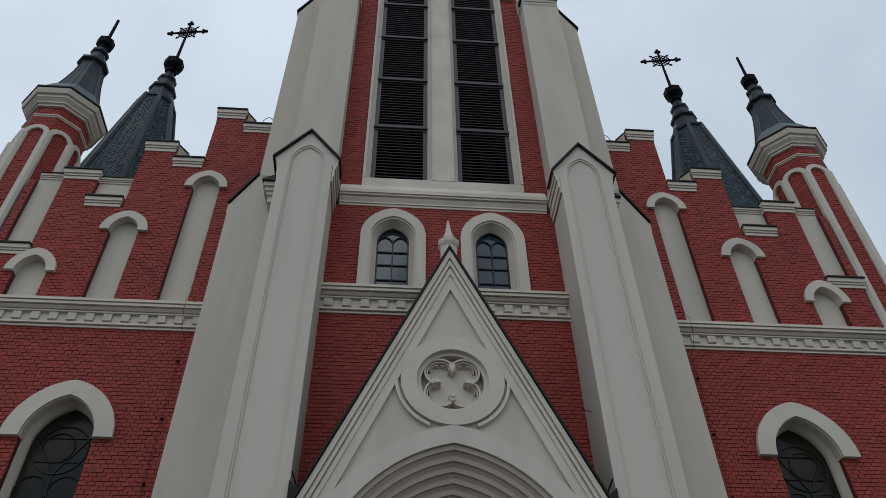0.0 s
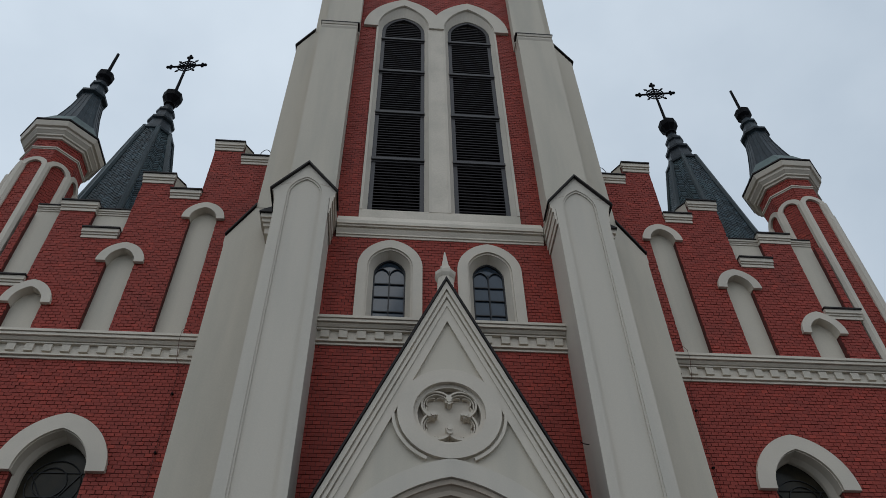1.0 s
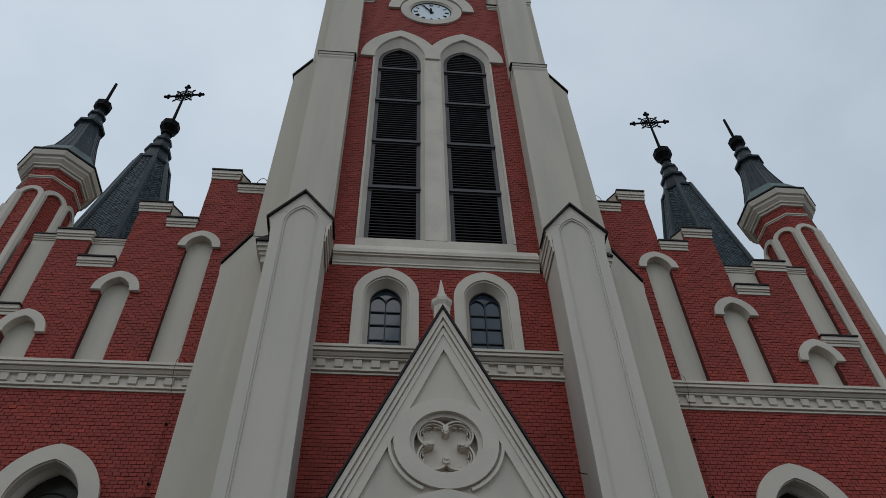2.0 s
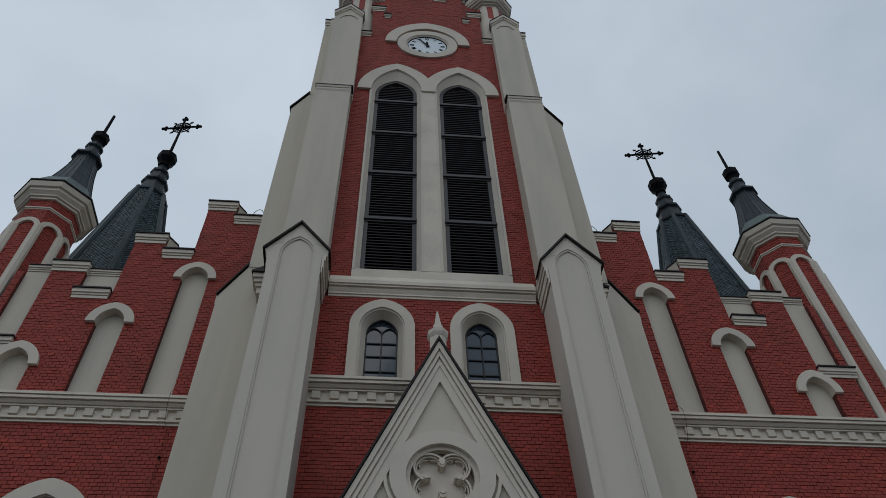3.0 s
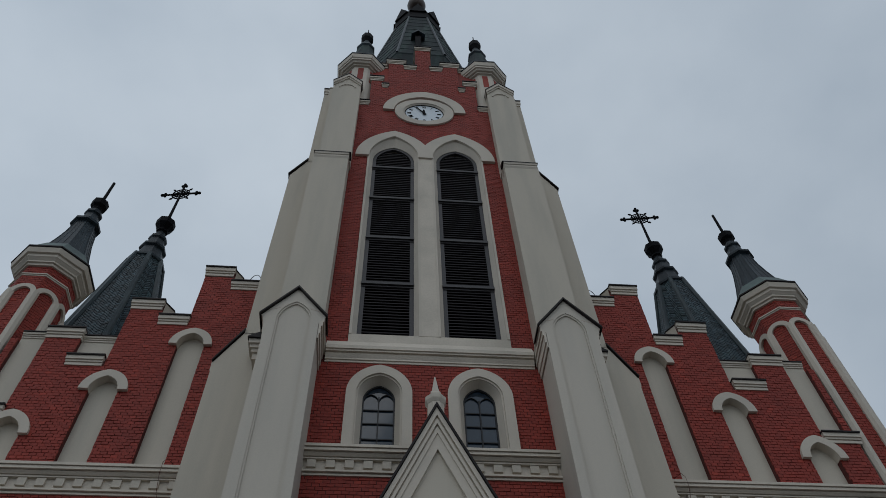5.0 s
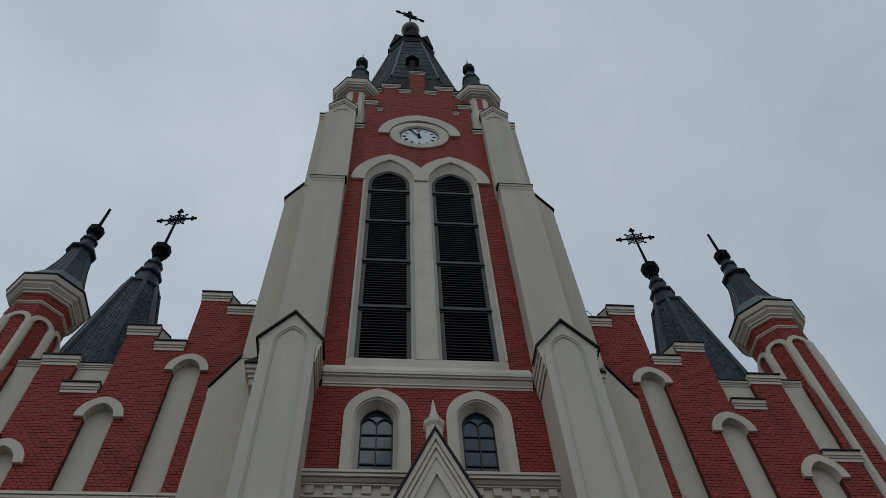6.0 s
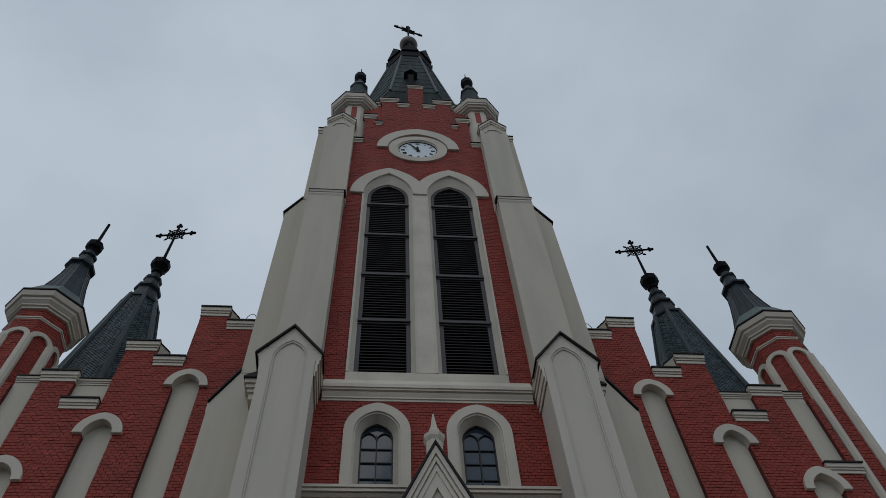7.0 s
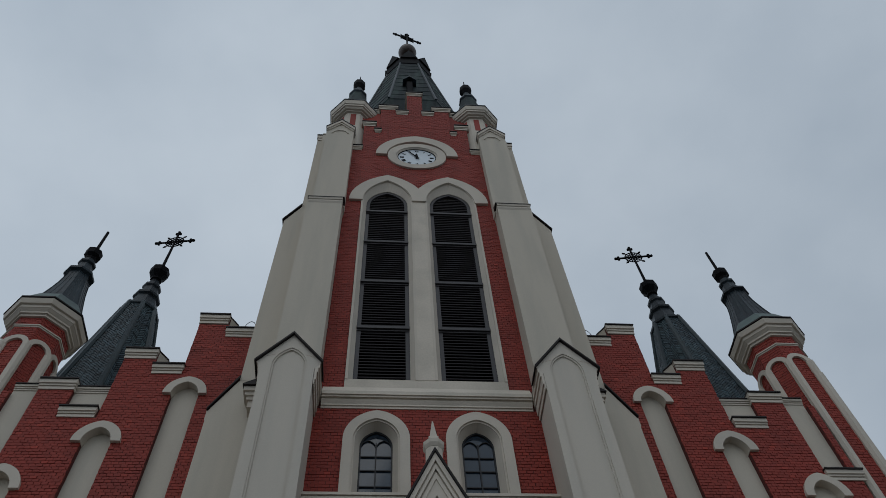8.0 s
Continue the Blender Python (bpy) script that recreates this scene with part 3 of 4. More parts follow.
# ================= tower parapet caps =================
def cap(x0, x1, y, z0, z1, over=0.06, depth=0.62, name="parapet_cap", group="parapet caps", back=None):
    """A moulded coping with a thin dark sheet on it; back: the side (1, -1) and foot of a plastered return behind its inner end."""
    t = thing(name, (x0 + x1) / 2, y + depth / 2, z0, "cream moulded coping with dark metal top on brick parapet", "coping", group)
    h = z1 - z0
    bm = bmesh.new()
    for a, b, p in ((0.0, 0.28, 0.04), (0.28, 0.36, 0.03), (0.36, 0.58, 0.06), (0.58, 1.0, 0.09)):
        box(bm, x0 - over * p / 0.08, x1 + over * p / 0.08, y - p, y + depth + p, z0 + a * h, z0 + b * h)
    m1 = part("moulding", bm, M_TRIM)
    bm = bmesh.new()
    box(bm, x0 - over - 0.015, x1 + over + 0.015, y - 0.125, y + (0.02 if back else depth + 0.1), z1, z1 + 0.035)
    made = [m1, part("metal_sheet", bm, M_DARK)]
    if back:
        side, foot = back
        e = x0 if side < 0 else x1
        bm = bmesh.new()
        plan = [(e - side * 0.08, y + 0.02), (e + side * 0.035, y + 0.004), (e + side * 0.2, y + 0.25), (e + side * 0.2, y + 0.42), (e - side * 0.08, y + 0.45)]

        def upright(lo, hi):
            low, high = [bm.verts.new((px, py, lo)) for px, py in plan], [bm.verts.new((px, py, hi)) for px, py in plan]
            bm.faces.new(low)
            bm.faces.new(high[::-1])
            for k in range(5):
                bm.faces.new((low[k], low[(k + 1) % 5], high[(k + 1) % 5], high[k]))

        upright(foot, z1 - 0.004)
        made.append(part("plaster_return", bm, M_PLASTER))
        bm = bmesh.new()
        plan = [(px + side * (0.012 if k in (1, 2, 3) else 0), py - (0.012 if k < 3 else 0)) for k, (px, py) in enumerate(plan)]
        upright(z1 - 0.002, z1 + 0.03)
        made.append(part("return_sheet", bm, M_DARK))
    adopt(t, made)


for s in (-1, 1):
    for x0, x1, z0, z1 in ((0.72, 1.36, 30.22, 30.51), (0.31, 0.69, 29.74, 30.02), (1.53, 1.93, 28.44, 28.72), (1.33, 1.47, 27.85, 28.06), (1.95, 2.22, 26.24, 26.48)):
        a, b = sorted((s * x0, s * x1))
        cap(a, b, 0.0, z0, z1, group="tower parapet caps")
    a, b = sorted((s * 1.4, s * 1.9))
    cap(a, b, 0.14, 30.1, 30.4, depth=0.45, group="tower parapet caps")
    bm = bmesh.new()
    a, b = sorted((s * 1.335, s * 1.95))
    box(bm, a, b, 0.14, 0.6, 27.8, 30.1)
    tagged(part("wall_parapet_return", bm, M_BRICK), "red brick parapet between steps and turret", "wall", kind="structure")
cap(-0.28, 0.28, 0.0, 31.88, 32.12, group="tower parapet caps")


# ================= portal gable =================
def portal():
    t = thing("portal_gable", 0, -0.5, 0, "white steep portal gable with quatrefoil roundel over a pointed doorway", "portal")
    made = []
    slope, apex, yf = 2.2, 11.2, -1.0

    def edge(off, z):
        """Half width of the gable, moved in by off square to its edge, at a height."""
        return (apex - z) / slope - off * math.sqrt(1 + slope * slope) / slope

    def peak(off):
        return apex - off * math.sqrt(1 + slope * slope)

    low = 6.05
    tri = [(-edge(0, low), 0), (edge(0, low), 0), (edge(0, low), low), (0, apex), (-edge(0, low), low)]
    circ = [(0.58 * math.cos(a * math.pi / 24), 8.42 + 0.58 * math.sin(a * math.pi / 24)) for a in range(48)]
    bm = bmesh.new()
    slab(bm, tri, [PORTAL, circ], yf + 0.09, -0.62)
    made.append(part("gable_wall", bm, M_PLASTER))
    # raking mouldings, stepping inwards
    for nm, o0, o1, front in (("raking_fillet", 0.0, 0.075, -0.02), ("raking_hollow", 0.075, 0.105, 0.03), ("raking_roll", 0.105, 0.15, -0.005), ("raking_groove", 0.15, 0.175, 0.045), ("raking_step", 0.175, 0.235, 0.015), ("raking_band", 0.235, 0.375, 0.035)):
        bm = bmesh.new()
        for k in (1, -1):
            prism(bm, [(0, peak(o0)), (k * edge(o0, low), low), (k * edge(o1, low), low), (0, peak(o1))], yf + front, yf + 0.095)
        made.append(part(nm, bm, M_TRIM))
    # dark roof on the slopes
    bm = bmesh.new()
    for k in (1, -1):
        prism(bm, [(0, apex + 0.02), (k * (edge(0, low) + 0.01), low + 0.02), (k * (edge(-0.038, low) + 0.01), low), (0, apex + 0.105)], yf - 0.05, -0.02)
    made.append(part("gable_roof", bm, M_DARK))

    def ring(r0, r1, y0, y1, a0, a1, n=40, cx=0.0, cz=8.42):
        q = [math.radians(a0 + (a1 - a0) * i / n) for i in range(n + 1)]
        band(bm, [(cx + r1 * math.cos(a), cz + r1 * math.sin(a)) for a in q], [(cx + r0 * math.cos(a), cz + r0 * math.sin(a)) for a in q], y0, y1)

    bm = bmesh.new()
    ring(0.57, 0.82, yf + 0.012, yf + 0.095, 0, 360)
    bmesh.ops.remove_doubles(bm, verts=bm.verts, dist=0.0005)
    made.append(part("roundel_ring", bm, M_TRIM))
    bm = bmesh.new()
    ring(0.86, 0.91, yf + 0.028, yf + 0.095, 180, 246)
    made.append(part("roundel_fillet", bm, M_TRIM))
    bm = bmesh.new()
    ring(0.86, 0.91, yf + 0.028, yf + 0.095, 294, 360)
    made.append(part("roundel_fillet", bm, M_TRIM))
    bm = bmesh.new()
    ring(0.50, 0.57, yf + 0.09, yf + 0.2, 0, 360)
    bmesh.ops.remove_doubles(bm, verts=bm.verts, dist=0.0005)
    made.append(part("roundel_inner_ring", bm, M_TRIM))
    for k in range(4):
        a = 45 + 90 * k
        cx, cz = 0.272 * math.cos(math.radians(a)), 8.42 + 0.272 * math.sin(math.radians(a))
        bm = bmesh.new()
        e = 0.004 * k
        ring(0.225, 0.255, yf + 0.10 + e, yf + 0.24, a - 128, a + 128, 24, cx, cz)
        ring(0.195, 0.212, yf + 0.13 + e, yf + 0.24, a - 122, a + 122, 24, cx, cz)
        ring(0.21, 0.228, yf + 0.17 + e, yf + 0.24, a - 126, a + 126, 24, cx, cz)
        for da in (-84, 0, 84):
            d = math.radians(a + da)
            ring(0.085, 0.102, yf + 0.165 + e + 0.001 * da / 84, yf + 0.24, a + da - 70, a + da + 70, 10, cx + 0.095 * math.cos(d), cz + 0.095 * math.sin(d))
        made.append(part("foil", bm, M_TRIM))
        b = math.radians(90 * k)
        bx, bz = 0.235 * math.cos(b), 8.42 + 0.235 * math.sin(b)
        bm = bmesh.new()
        dx, dz = math.cos(b), math.sin(b)
        for f, h, r in ((0.07, 0.05, 0.02), (0.02, 0.042, 0.04), (-0.03, 0.03, 0.03)):
            x, z = bx + dx * f, bz + dz * f
            prism(bm, [(x + h * math.cos(i * math.pi / 4 + 0.39), z + h * math.sin(i * math.pi / 4 + 0.39)) for i in range(8)], yf + 0.10 - r, yf + 0.22 + f * 0.02)
        made.append(part("leaf_boss", bm, M_TRIM))
    bm = bmesh.new()
    prism(bm, circ, yf + 0.24, yf + 0.3)
    made.append(part("roundel_back", bm, M_TRIM))
    # arch band and recessed orders of the doorway
    bm = bmesh.new()
    band(bm, arch(0, 4.98, 2.2, 2.63, 20), arch(0, 4.98, 1.92, 2.33, 20), yf + 0.02, yf + 0.1)
    made.append(part("arch_band", bm, M_PIER))
    for k in range(12):
        w0, ya = 1.915 - 0.052 * k, 0.07 + 0.05 * k
        w1, dip = (w0 - 0.055, 0.0515) if k % 2 else (w0 - 0.06, 0.012)
        bm = bmesh.new()
        band(bm, legs(arch(0, 4.98, w0, 2.33 * w0 / 1.92, 20), 0.02), legs(arch(0, 4.98, w1, 2.33 * w1 / 1.92, 20), 0.02), yf + ya, yf + ya + 0.2, yf + ya + dip)
        made.append(part("arch_order", bm, M_RECESS))
    bm = bmesh.new()
    prism(bm, legs(arch(0, 4.98, 1.42, 1.72, 20), 0.02), -0.14, -0.06)
    made.append(part("door_leaf", bm, M_DOOR))
    adopt(t, made)
    # pinnacle on the apex
    t = thing("pinnacle", 0, -0.78, apex, "small white stone pinnacle on the portal gable", "pinnacle")
    bm = bmesh.new()
    loft(bm, 0, -0.8, [(10.7, 0.16), (11.5, 0.16)], 8)
    m1 = part("shaft", bm, M_TRIM)
    bm = bmesh.new()
    loft(bm, 0, -0.8, [(11.42, 0.165), (11.49, 0.2), (11.57, 0.205), (11.64, 0.14)], 8)
    m2 = part("collar", bm, M_TRIM)
    bm = bmesh.new()
    loft(bm, 0, -0.8, [(11.62, 0.12), (11.70, 0.13), (11.74, 0.095), (12.17, 0.015)], 4)
    adopt(t, [m1, m2, part("tip", bm, M_TRIM)])


portal()

# ================= side wings =================
NICHES = ((5.285, 14.52, 0.47, 0.53, 0.29, 0.36), (6.70, 13.06, 0.49, 0.56, 0.29, 0.38), (8.18, 11.83, 0.49, 0.60, 0.305, 0.41))
WING_Y = 0.8
SIDE_C, SIDE_ZS = 6.48, 8.2


def wing(s, nm):
    z0 = 11.08
    outline = [(3.42, 0), (10.6, 0), (10.6, 11.1), (9.14, 11.1), (9.14, 14.55), (8.99, 14.55), (8.99, 12.55), (8.42, 12.55), (8.42, 14.8), (7.68, 14.8), (7.68, 14.0), (6.92, 14.0),
               (6.92, 15.95), (6.19, 15.95), (6.19, 15.4), (5.52, 15.4), (5.52, 17.33), (4.8, 17.33), (4.8, 16.8), (3.42, 16.8)]
    holes = [legs(arch(c, zs, wi + 0.01, hi + 0.01), z0) for c, zs, wo, ho, wi, hi in NICHES]
    window = legs(arch(SIDE_C, SIDE_ZS, 0.60, 0.80), 4.0)
    holes.append(window)
    bm = bmesh.new()
    slab(bm, mirrored(outline, s), [mirrored(h, s) for h in holes], WING_Y, WING_Y + 0.28)
    wall = tagged(part(nm, bm, M_MORTAR), "red painted brick wing wall with stepped gable", "wall", kind="structure")
    # blind niches
    for c, zs, wo, ho, wi, hi in NICHES:
        t = thing("blind_niche", s * c, WING_Y, z0, "tall white blind niche under a pointed white hood", "niche", "blind niches of the wings")
        bm = bmesh.new()
        prism(bm, mirrored(legs(arch(c, zs, wi + 0.009, hi + 0.009), z0 - 0.03), s), WING_Y + 0.12, WING_Y + 0.2)
        m1 = part("niche_back", bm, M_PLASTER)
        bm = bmesh.new()
        band(bm, mirrored(arch(c, zs, wo, ho), s), mirrored(arch(c, zs, wi, hi), s), WING_Y - 0.09, WING_Y + 0.13)
        adopt(t, [m1, part("hood", bm, M_TRIM)])
    # copings
    for x0, x1, a, b in ((4.85, 5.52, 17.11, 17.40), (4.1, 4.79, 16.6, 16.87), (6.23, 6.92, 15.71, 15.99), (5.53, 6.17, 15.2, 15.46), (7.68, 8.42, 14.61, 14.88), (6.98, 7.72, 13.77, 14.02), (8.42, 9.2, 12.28, 12.52)):
        lo, hi = sorted((s * x0, s * x1))
        cap(lo, hi, WING_Y, a, b, depth=0.28, group="wing parapet caps", over=0.03 if b > 14.5 else 0.02, back={17.40: (-s, 16.9), 15.99: (-s, 15.5)}.get(b))
    # white infill behind the two outer steps
    for x0, x1, a, b in ((6.92, 7.685, 14.06, 14.63), (8.42, 8.99, 12.56, 14.68)):
        lo, hi = sorted((s * x0, s * x1))
        t = thing("white_infill", (lo + hi) / 2, WING_Y + 0.15, a, "white plastered infill between brick steps with moulded coping", "infill", "white infills of the wings")
        bm = bmesh.new()
        box(bm, lo, hi, WING_Y + 0.10, WING_Y + 0.27, a, b)
        m1 = part("panel", bm, M_PLASTER)
        bm = bmesh.new()
        stack(bm, lo, hi, WING_Y + 0.10, [(b, b + 0.05, 0.02, 0.02), (b + 0.05, b + 0.09, 0.04, 0.04), (b + 0.09, b + 0.15, 0.065, 0.065)], 0.17)
        m2 = part("coping", bm, M_TRIM)
        bm = bmesh.new()
        box(bm, lo, hi, WING_Y + 0.01, WING_Y + 0.32, b + 0.15, b + 0.175)
        adopt(t, [m1, m2, part("metal_sheet", bm, M_DARK)])
    # large window
    t = thing("stained_window", s * SIDE_C, WING_Y, 4.0, "large pointed stained glass window under a white hood", "window", "large wing windows")
    made = []
    bm = bmesh.new()
    band(bm, mirrored(arch(SIDE_C, SIDE_ZS, 0.92, 1.1, 18), s), mirrored(arch(SIDE_C, SIDE_ZS, 0.60, 0.80, 18), s), WING_Y - 0.10, WING_Y + 0.02)
    made.append(part("hood", bm, M_TRIM))
    bm = bmesh.new()
    o, i = legs(arch(SIDE_C, SIDE_ZS, 0.60, 0.80, 18), 4.0), legs(arch(SIDE_C, SIDE_ZS, 0.53, 0.75, 18), 4.0)
    band(bm, mirrored(o, s), mirrored(i, s), WING_Y + 0.10, WING_Y + 0.5, WING_Y + 0.26)
    band(bm, mirrored(arch(SIDE_C, SIDE_ZS, 0.605, 0.805, 18), s), mirrored(arch(SIDE_C, SIDE_ZS, 0.585, 0.785, 18), s), WING_Y - 0.05, WING_Y + 0.3)
    made.append(part("splay", bm, M_TRIM))
    bm = bmesh.new()
    prism(bm, mirrored(i, s), WING_Y + 0.33, WING_Y + 0.36)
    made.append(part("pane", bm, M_STAIN))
    bm = bmesh.new()
    y = WING_Y + 0.315
    loops = [(0, 8.16, 0.44), (0.06, 8.2, 0.27), (-0.27, 7.42, 0.26), (0.27, 7.42, 0.26), (0, 6.7, 0.45)]
    for dx, cz, r in loops:
        q = [(s * (SIDE_C + dx + r * math.cos(k * math.pi / 14)), y, cz + r * math.sin(k * math.pi / 14)) for k in range(29)]
        tube(bm, q, 0.010, 5)
    for x0, za, x1, zb in ((-0.5, 8.38, 0.5, 8.38), (-0.42, 8.38, 0.0, 7.72), (0.42, 8.38, 0.0, 7.72), (-0.38, 7.94, 0.38, 7.94), (-0.52, 7.05, 0.52, 7.05), (0, 7.05, 0, 7.72)):
        tube(bm, [(s * (SIDE_C + x0), y, za), (s * (SIDE_C + x1), y, zb)], 0.009, 5)
    made.append(part("lead_tracery", bm, M_LEAD))
    adopt(t, made)
    # flank wall closing the wing
    bm = bmesh.new()
    a, b = sorted((s * 10.1, s * 10.6))
    box(bm, a, b, WING_Y + 0.5, 16, 0, 11.1)
    tagged(part(nm + "_flank", bm, M_MORTAR), "plain brick flank wall of the wing", "wall", kind="structure")
    # lightning wire with clips beside the tower
    t = thing("lightning_wire", s * 4.75, WING_Y - 0.05, 0, "thin grey lightning wire running down the brick wall", "wire", "lightning wires")
    bm = bmesh.new()
    pts = [(s * 4.85, WING_Y - 0.05, 1.0), (s * 4.85, WING_Y - 0.05, 10.35), (s * 4.92, WING_Y - 0.12, 10.5), (s * 4.93, WING_Y - 0.27, 10.85), (s * 4.93, WING_Y - 0.27, 11.08), (s * 4.90, WING_Y - 0.2, 11.22), (s * 4.82, WING_Y - 0.02, 11.24)]
    tube(bm, pts, 0.005, 5)
    m1 = part("wire", bm, M_MORTAR)
    clips = []
    for z in (6.2, 7.4, 8.6, 9.8):
        b = bmesh.new()
        box(b, s * 4.85 - 0.02, s * 4.85 + 0.02, WING_Y - 0.065, WING_Y, z - 0.014, z + 0.014)
        clips.append(part("clip", b, M_IRON))
    t2 = bmesh.new()
    tube(t2, [(s * (4.3 + 0.16 * math.cos(k * math.pi / 8)), WING_Y + 0.1, 16.95 + 0.45 * math.sin(k * math.pi / 8)) for k in range(9)], 0.009, 5)
    adopt(t, [m1, *clips, part("loop", t2, M_IRON)])
    return wall, holes


WINGS = [wing(1, "wall_wing_east"), wing(-1, "wall_wing_west")]


# ================= turrets on the wings =================
def turret(s, cx, cy):
    t = thing("corner_turret", cx, cy, 11.1, "octagonal red brick turret with white blind arcade and dark spirelet", "turret", "wing corner turrets")
    made = []
    r = 0.72
    bm = bmesh.new()
    loft(bm, cx, cy, [(0.0, r), (17.4, r)])
    shaft = part("shaft", bm, M_MORTAR)
    made.append(shaft)
    inr = r * math.cos(math.pi / 8)
    half = r * math.sin(math.pi / 8)
    for k in range(8):
        a = math.pi / 4 * (k + 0.5)
        bm = bmesh.new()
        loft(bm, cx + 0.735 * math.cos(a), cy + 0.735 * math.sin(a), [(11.1, 0.112), (16.25, 0.112)], 8)
        made.append(part("colonnette", bm, M_TRIM))
    for k in range(8):
        b = bmesh.new()
        band(b, arch(0, 16.23, half + 0.04, half + 0.05), arch(0, 16.23, half - 0.085, half - 0.07), -inr - 0.075, -inr + 0.02)
        bmesh.ops.rotate(b, matrix=Matrix.Rotation(math.pi / 4 * k, 3, "Z"), verts=b.verts)
        bmesh.ops.translate(b, vec=(cx, cy, 0), verts=b.verts)
        made.append(part("arch_head", b, M_TRIM))
    bm = bmesh.new()
    loft(bm, cx, cy, [(16.92, r), (16.925, r + 0.03), (16.96, r + 0.03), (16.965, r + 0.055), (17.0, r + 0.055), (17.01, r)])
    made.append(part("string_course", bm, M_TRIM))
    bm = bmesh.new()
    loft(bm, cx, cy, [(17.30, r), (17.31, 0.79), (17.38, 0.79), (17.39, 0.84), (17.44, 0.84), (17.51, 0.91), (17.52, 0.925), (17.61, 0.925), (17.62, 0.985), (17.77, 1.03), (17.78, 0.9)])
    made.append(part("cornice", bm, M_TRIM))
    bm = bmesh.new()
    loft(bm, cx, cy, [(17.785, 1.02), (17.795, 1.055), (17.835, 1.055), (17.845, 1.0)])
    made.append(part("eaves_sheet", bm, M_DARK))
    bm = bmesh.new()
    loft(bm, cx, cy, [(17.84, 1.02), (17.93, 0.95), (18.42, 0.69)])
    made.append(part("flashing", bm, M_FLASH, label="green copper flashing"))
    prof = [(18.36, 0.69), (18.5, 0.625), (18.9, 0.525), (19.4, 0.42), (20.1, 0.325)]
    bm = bmesh.new()
    loft(bm, cx, cy, prof)
    made.append(part("spirelet", bm, M_COPPER))
    for k in range(8):
        a = math.pi / 4 * (k + 0.5)
        bm = bmesh.new()
        tube(bm, [(cx + q * math.cos(a), cy + q * math.sin(a), z) for z, q in prof], 0.017, 5)
        made.append(part("hip_roll", bm, M_COPPER))
        # raised vertical seams of the sheets
        for f in (0.34, 0.67):
            bm = bmesh.new()
            pts = []
            for z, q in prof:
                c0, c1 = Vector((q * math.cos(a), q * math.sin(a))), Vector((q * math.cos(a + math.pi / 4), q * math.sin(a + math.pi / 4)))
                p = c0.lerp(c1, f)
                pts.append((cx + p.x, cy + p.y, z))
            tube(bm, pts, 0.009, 4)
            made.append(part("sheet_seam", bm, M_COPPER))
    bm = bmesh.new()
    loft(bm, cx, cy, [(20.04, 0.33), (20.10, 0.42), (20.18, 0.42), (20.22, 0.295), (20.74, 0.19)])
    made.append(part("lower_collar", bm, M_COPPER))
    bm = bmesh.new()
    loft(bm, cx, cy, [(20.67, 0.18), (20.74, 0.25), (20.82, 0.25), (20.86, 0.16), (21.02, 0.14)])
    made.append(part("upper_collar", bm, M_COPPER))
    bm = bmesh.new()
    loft(bm, cx, cy, [(21.0, 0.14), (21.12, 0.155), (21.22, 0.235), (21.44, 0.245), (21.48, 0.18), (21.50, 0.05)])
    made.append(part("knob", bm, M_IRON))
    bm = bmesh.new()
    loft(bm, cx, cy, [(21.48, 0.05), (22.68, 0.042)], 8)
    made.append(part("rod", bm, M_IRON))
    for k in range(8):
        ang = math.pi / 4 * k
        if math.cos(ang) < -0.1:
            continue
        bricks(shaft, [(-half, half, 11.2, 16.92), (-half, half, 17.0, 17.35)], [], -inr, (0, 0, 0, 0), m=Matrix.Translation((cx, cy, 0)) @ Matrix.Rotation(ang, 4, "Z"))
    adopt(t, made)


turret(1, 9.61, 1.56)
turret(-1, -9.62, 1.56)


